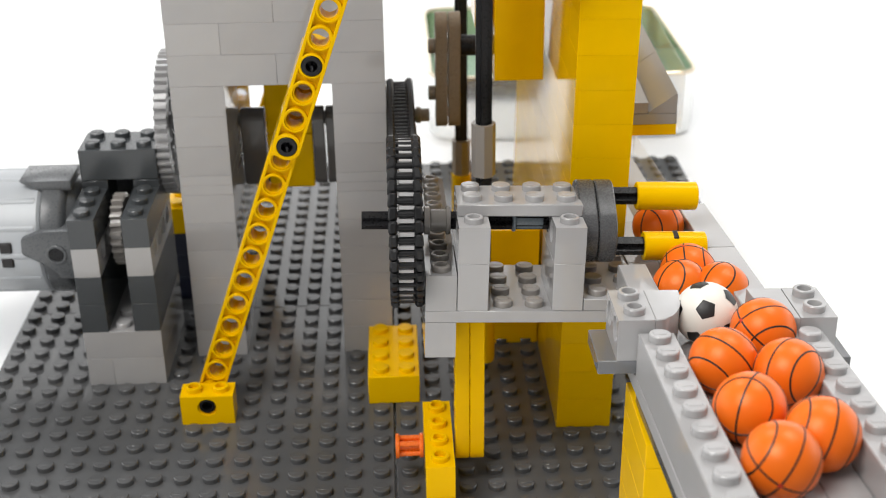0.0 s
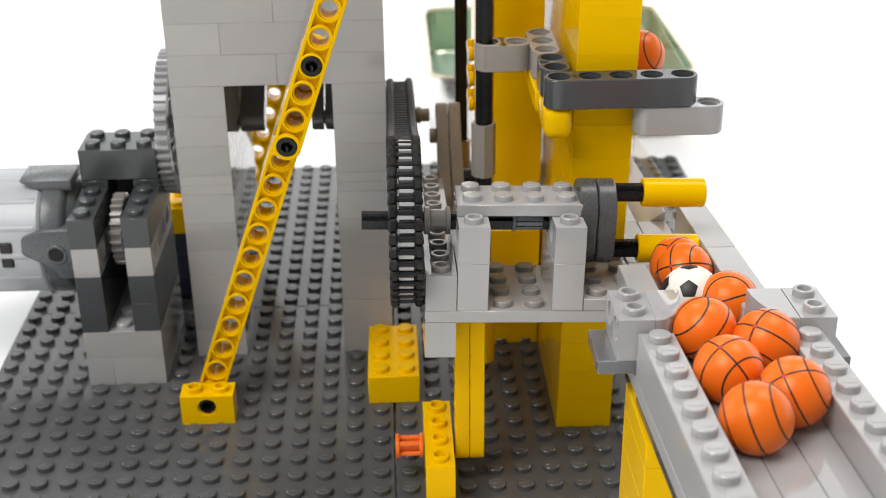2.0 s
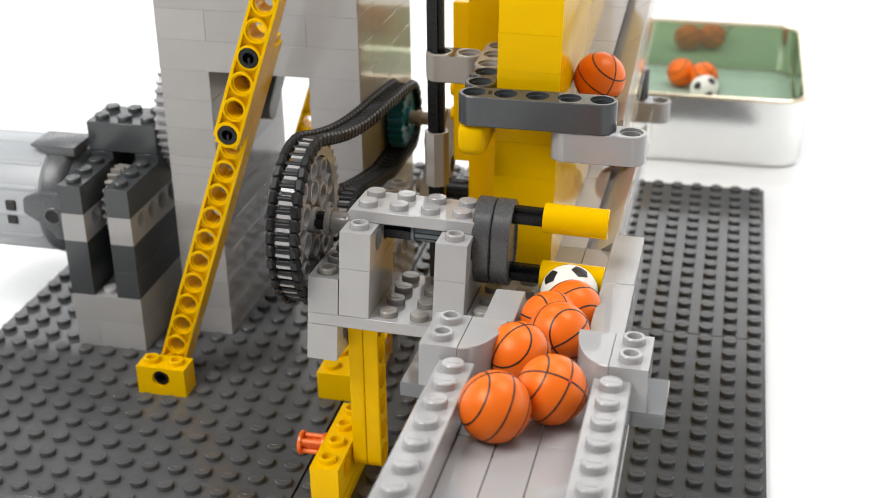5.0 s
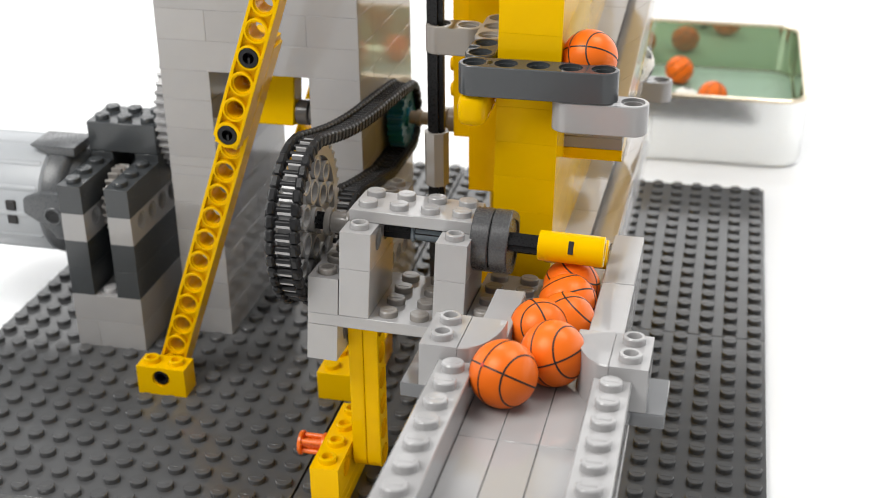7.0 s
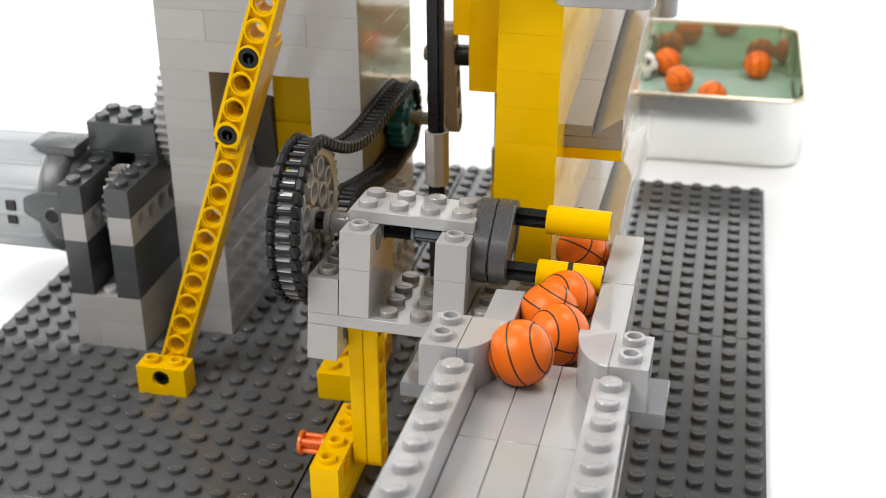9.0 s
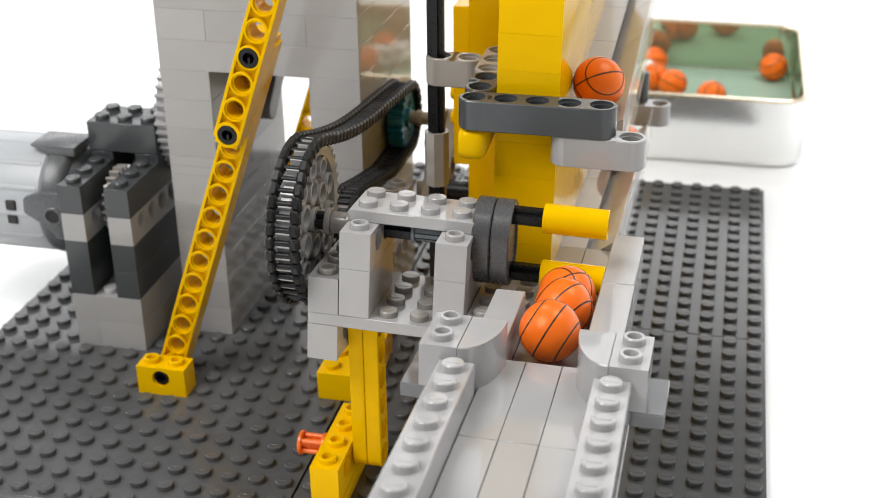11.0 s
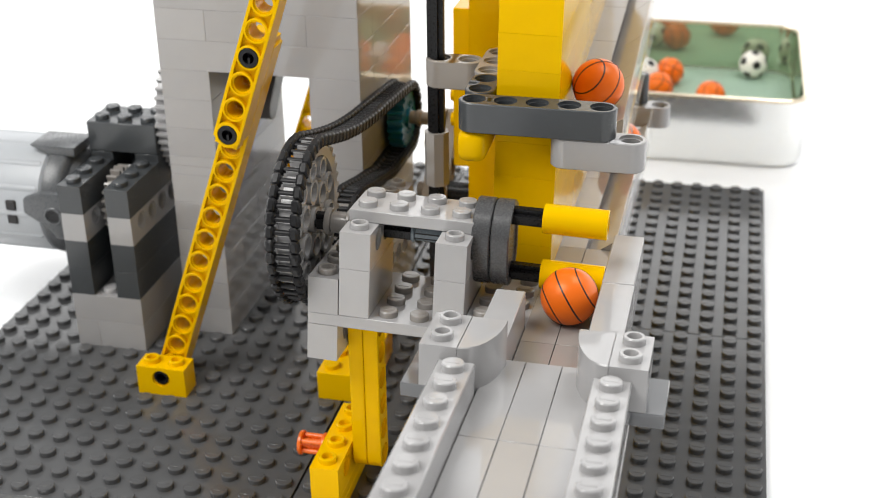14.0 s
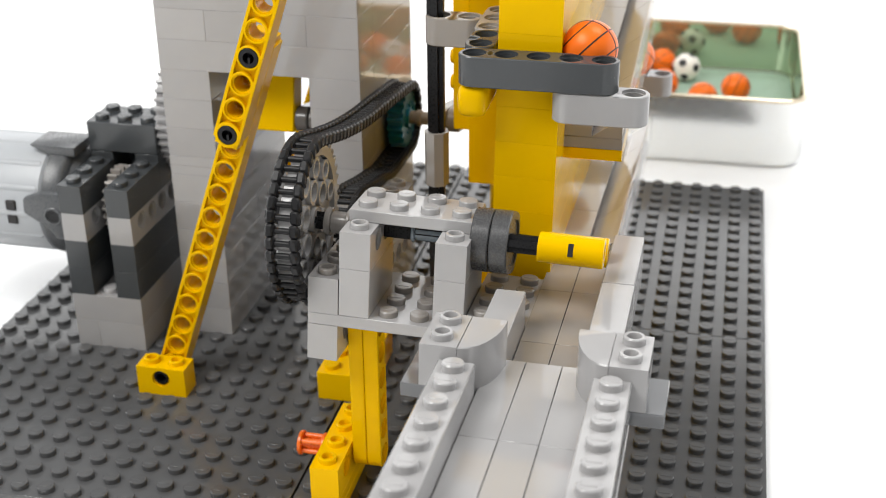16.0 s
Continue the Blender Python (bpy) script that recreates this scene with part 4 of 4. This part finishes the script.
def low_at(k):
    return LOW + k * PERIOD


QUEUE = {
    0: [(0.0, 9.24, -10.29)],
    1: [(0.0, 9.34, -14.40)],
    2: [(0.0, 8.83, -15.72)],
    3: [(0.0, 9.97, -16.03), (2.0, 9.24, -14.35), (3.0, 9.26, -14.04), (3.5, 9.23, -13.28)],
    4: [(0.0, 8.77, -19.02), (0.5, 9.23, -17.07), (1.0, 9.11, -16.39), (1.5, 9.25, -16.23), (2.0, 9.02, -16.21), (3.0, 8.54, -15.00), (3.5, 9.19, -15.03), (4.0, 9.18, -13.97)],
    5: [(0.0, 10.01, -20.26), (0.5, 9.91, -19.99), (1.0, 9.80, -19.19), (1.5, 9.77, -19.19), (2.0, 9.99, -16.86), (3.0, 9.19, -15.87), (3.5, 9.56, -15.84), (4.0, 9.55, -15.64), (6.5, 9.28, -13.45)],
    6: [(0.0, 8.49, -22.04), (0.5, 8.50, -21.17), (1.0, 8.52, -20.65), (1.5, 8.52, -20.65), (2.0, 8.46, -20.03), (3.0, 8.55, -18.39), (3.5, 8.57, -16.62), (4.0, 8.72, -16.45), (6.5, 9.22, -14.69), (7.0, 9.25, -14.30), (7.5, 9.19, -14.22), (8.0, 9.28, -13.72)],
    7: [(0.0, 9.94, -22.79), (0.5, 9.99, -22.19), (1.0, 9.97, -21.69), (1.5, 9.95, -21.69), (2.0, 9.90, -20.96), (3.0, 9.63, -20.17), (3.5, 9.65, -19.56), (4.0, 9.38, -17.84), (6.5, 9.26, -15.51), (7.0, 9.35, -15.69), (7.5, 9.35, -15.69), (8.0, 9.30, -14.67), (8.5, 9.22, -14.04), (9.0, 9.19, -14.05)],
    8: [(0.0, 8.49, -24.57), (0.5, 8.53, -23.73), (1.0, 8.53, -23.10), (1.5, 8.56, -23.22), (2.0, 8.50, -22.50), (3.0, 8.41, -21.54), (3.5, 8.42, -21.12), (4.0, 8.39, -20.48), (6.5, 8.65, -16.51), (7.0, 8.70, -16.33), (7.5, 8.72, -16.33), (8.0, 8.82, -15.21), (8.5, 8.81, -15.13), (9.0, 8.81, -15.13)],
    9: [(0.0, 9.79, -25.88), (0.5, 9.93, -25.03), (1.0, 9.81, -24.43), (1.5, 9.85, -24.49), (2.0, 9.77, -23.82), (3.0, 9.70, -23.24), (3.5, 9.66, -22.48), (4.0, 9.73, -22.00), (6.5, 9.68, -20.00), (7.0, 9.46, -19.16), (7.5, 9.55, -19.31), (8.0, 9.34, -17.36), (8.5, 9.22, -16.44), (9.0, 9.30, -16.59), (11.5, 9.15, -14.19), (12.0, 9.19, -14.09)],
    10: [(0.0, 8.54, -26.97), (0.5, 8.50, -26.31), (1.0, 8.50, -25.71), (1.5, 8.52, -25.77), (2.0, 8.52, -25.04), (3.0, 8.41, -24.51), (3.5, 8.46, -23.70), (4.0, 8.45, -23.18), (6.5, 8.57, -21.27), (7.0, 8.40, -20.64), (7.5, 8.40, -20.64), (8.0, 8.44, -19.93), (8.5, 8.61, -19.16), (9.0, 8.63, -19.33), (11.5, 9.15, -16.02), (12.0, 9.25, -16.31), (12.5, 9.19, -15.28), (13.5, 9.21, -14.65), (14.0, 9.24, -13.82)],
}
REST = {
    0: [(3.5, 9.59, 30.01), (4.1, 10.90, 30.22), (6.3, 10.70, 31.03), (7.5, 10.67, 31.03), (8.0, 10.23, 28.27), (8.5, 9.90, 29.81), (9.0, 10.77, 29.14), (12.0, 10.25, 27.84), (12.5, 9.69, 28.15),
        (13.0, 10.49, 29.20), (13.5, 9.45, 27.15), (14.0, 9.62, 27.61), (15.0, 10.35, 25.17), (15.5, 11.25, 25.37), (16.0, 12.29, 26.15)],
    1: [(5.2, 13.71, 29.72), (6.3, 13.31, 28.20), (7.0, 12.87, 26.49), (15.5, 12.72, 26.55), (16.0, 14.20, 28.31)],
    2: [(6.5, 7.59, 31.83), (7.0, 8.02, 32.13), (7.25, 12.61, 31.44), (7.5, 15.12, 31.00), (8.0, 10.93, 31.43), (8.5, 11.77, 31.36), (9.0, 9.82, 32.64), (12.0, 8.56, 32.61), (12.5, 9.76, 31.43),
        (13.0, 10.04, 31.48), (13.5, 11.65, 33.56), (14.0, 10.10, 30.57), (15.0, 11.35, 29.15), (15.5, 10.73, 29.24), (16.0, 9.88, 28.31)],
    3: [(8.0, 9.24, 33.55), (8.5, 11.38, 33.45), (9.0, 15.51, 33.06), (10.5, 16.43, 32.86), (12.0, 16.58, 32.76), (12.5, 12.65, 29.41), (13.0, 8.02, 32.13), (14.0, 7.59, 32.63), (15.0, 9.89, 32.74), (16.0, 9.52, 32.44)],
    4: [(10.0, 7.49, 31.42), (12.0, 7.28, 30.91), (12.5, 8.51, 33.55), (13.0, 9.19, 33.14), (13.5, 15.61, 33.16), (14.0, 15.22, 33.09), (15.0, 11.24, 33.55), (15.5, 11.46, 33.18), (16.0, 11.09, 31.69)],
    5: [(11.3, 8.28, 28.19), (12.0, 6.98, 27.38), (16.0, 6.88, 27.78)],
    6: [(12.6, 7.08, 31.22), (13.2, 6.38, 31.82), (16.0, 6.28, 31.62)],
    7: [(14.1, 6.48, 30.41), (16.0, 5.37, 29.60)],
    8: [(15.6, 6.08, 33.24), (16.0, 5.28, 33.23)],
}
BALLS = []
for k in range(11):
    low = low_at(k)
    rows = on_floor([r for r in QUEUE[k] if r[0] < low - 1.35 or r[0] == 0.0])
    way = cycle(low)
    rows += [r for r in way if r[0] > rows[-1][0] + 0.05]
    if k in REST:
        rows += in_tin(REST[k])
    BALLS.append((football() if k == 4 else basketball(), rows, k))
BALLS.append((football(), [r for r in second(LOW) if r[0] >= 0] + in_tin([(2.3, 9.59, 31.35), (3.1, 8.72, 32.34), (3.5, 11.66, 30.42), (4.1, 12.70, 28.81), (6.3, 11.90, 25.78), (7.0, 11.30, 25.07), (7.5, 7.71, 27.55), (8.0, 9.23, 31.32), (8.5, 9.37, 32.44), (9.0, 8.43, 31.63), (12.0, 8.69, 29.10), (12.5, 8.59, 30.31), (13.0, 9.39, 26.78), (13.5, 8.59, 30.31), (15.5, 8.69, 30.01), (16.0, 7.94, 30.96)]), 11))


def at_time(rows, t):
    ts = [r[0] for r in rows]
    return Vector([np.interp(t, ts, [r[i] for r in rows]) for i in (1, 2, 3)])


def ball_rows(rows, seed):
    rng = random.Random(seed + 5)
    base = Euler((rng.uniform(0, 6), rng.uniform(0, 6), rng.uniform(0, 6))).to_matrix().to_4x4()
    out, turn, prev = [], Matrix(), None
    for i in range(161):
        t = i / 10
        p = at_time(rows, t)
        if prev is not None:
            d = p - prev
            d.z = 0
            if d.length > 1e-4:
                turn = Matrix.Rotation(min(d.length / RAD, 1.0), 4, Vector((0, 0, 1)).cross(d).normalized()) @ turn
        prev = p
        out.append((t, Matrix.Translation(p * U) @ turn @ base))
    return out


def spin(ob, seconds, zero, lean=0.0):
    c = ob.location.copy()
    tip = Matrix.Rotation(math.radians(lean), 4, "Y")
    walk(ob, [(i / 10, Matrix.Translation(c) @ tip @ Matrix.Rotation(TAU * (i / 10 - zero) / seconds, 4, "X")) for i in range(161)])


def motions():
    c = CARRIAGE.location.copy()
    walk(CARRIAGE, [(i / 10, Matrix.Translation(c + Vector((0, 0, rise(i / 10) * U)))) for i in range(161)])
    for ob in (AGITATOR, WHEEL, axle_1):
        spin(ob, 2 * PERIOD, 12.47, LEAN_Y)
    for ob in (PINION, CRANK, DRIVE):
        spin(ob, PERIOD, LOW + PERIOD / 2)
    spin(CRANKSHAFT, PERIOD, LOW)
    rows = []
    for i in range(161):
        a = TAU * (i / 10 - LOW) / PERIOD
        y, z = -THROW * math.sin(a), THROW * math.cos(a)
        rows.append((i / 10, pose(-4 * U, y * U, (SMALL.z + z) * U, math.degrees(math.atan2(y, 13.0 - z)), 0, 0)))
    walk(CONROD, rows)
    spin(PUP, -PERIOD / 2, 0.0)
    for n, ob in enumerate(LINK_OBS):
        walk(ob, [(i / 10, chain_pose(n, i / 10, CHAIN_AT)) for i in range(161)])
    for ob, rows, seed in BALLS:
        walk(ob, ball_rows(rows, seed))


motions()
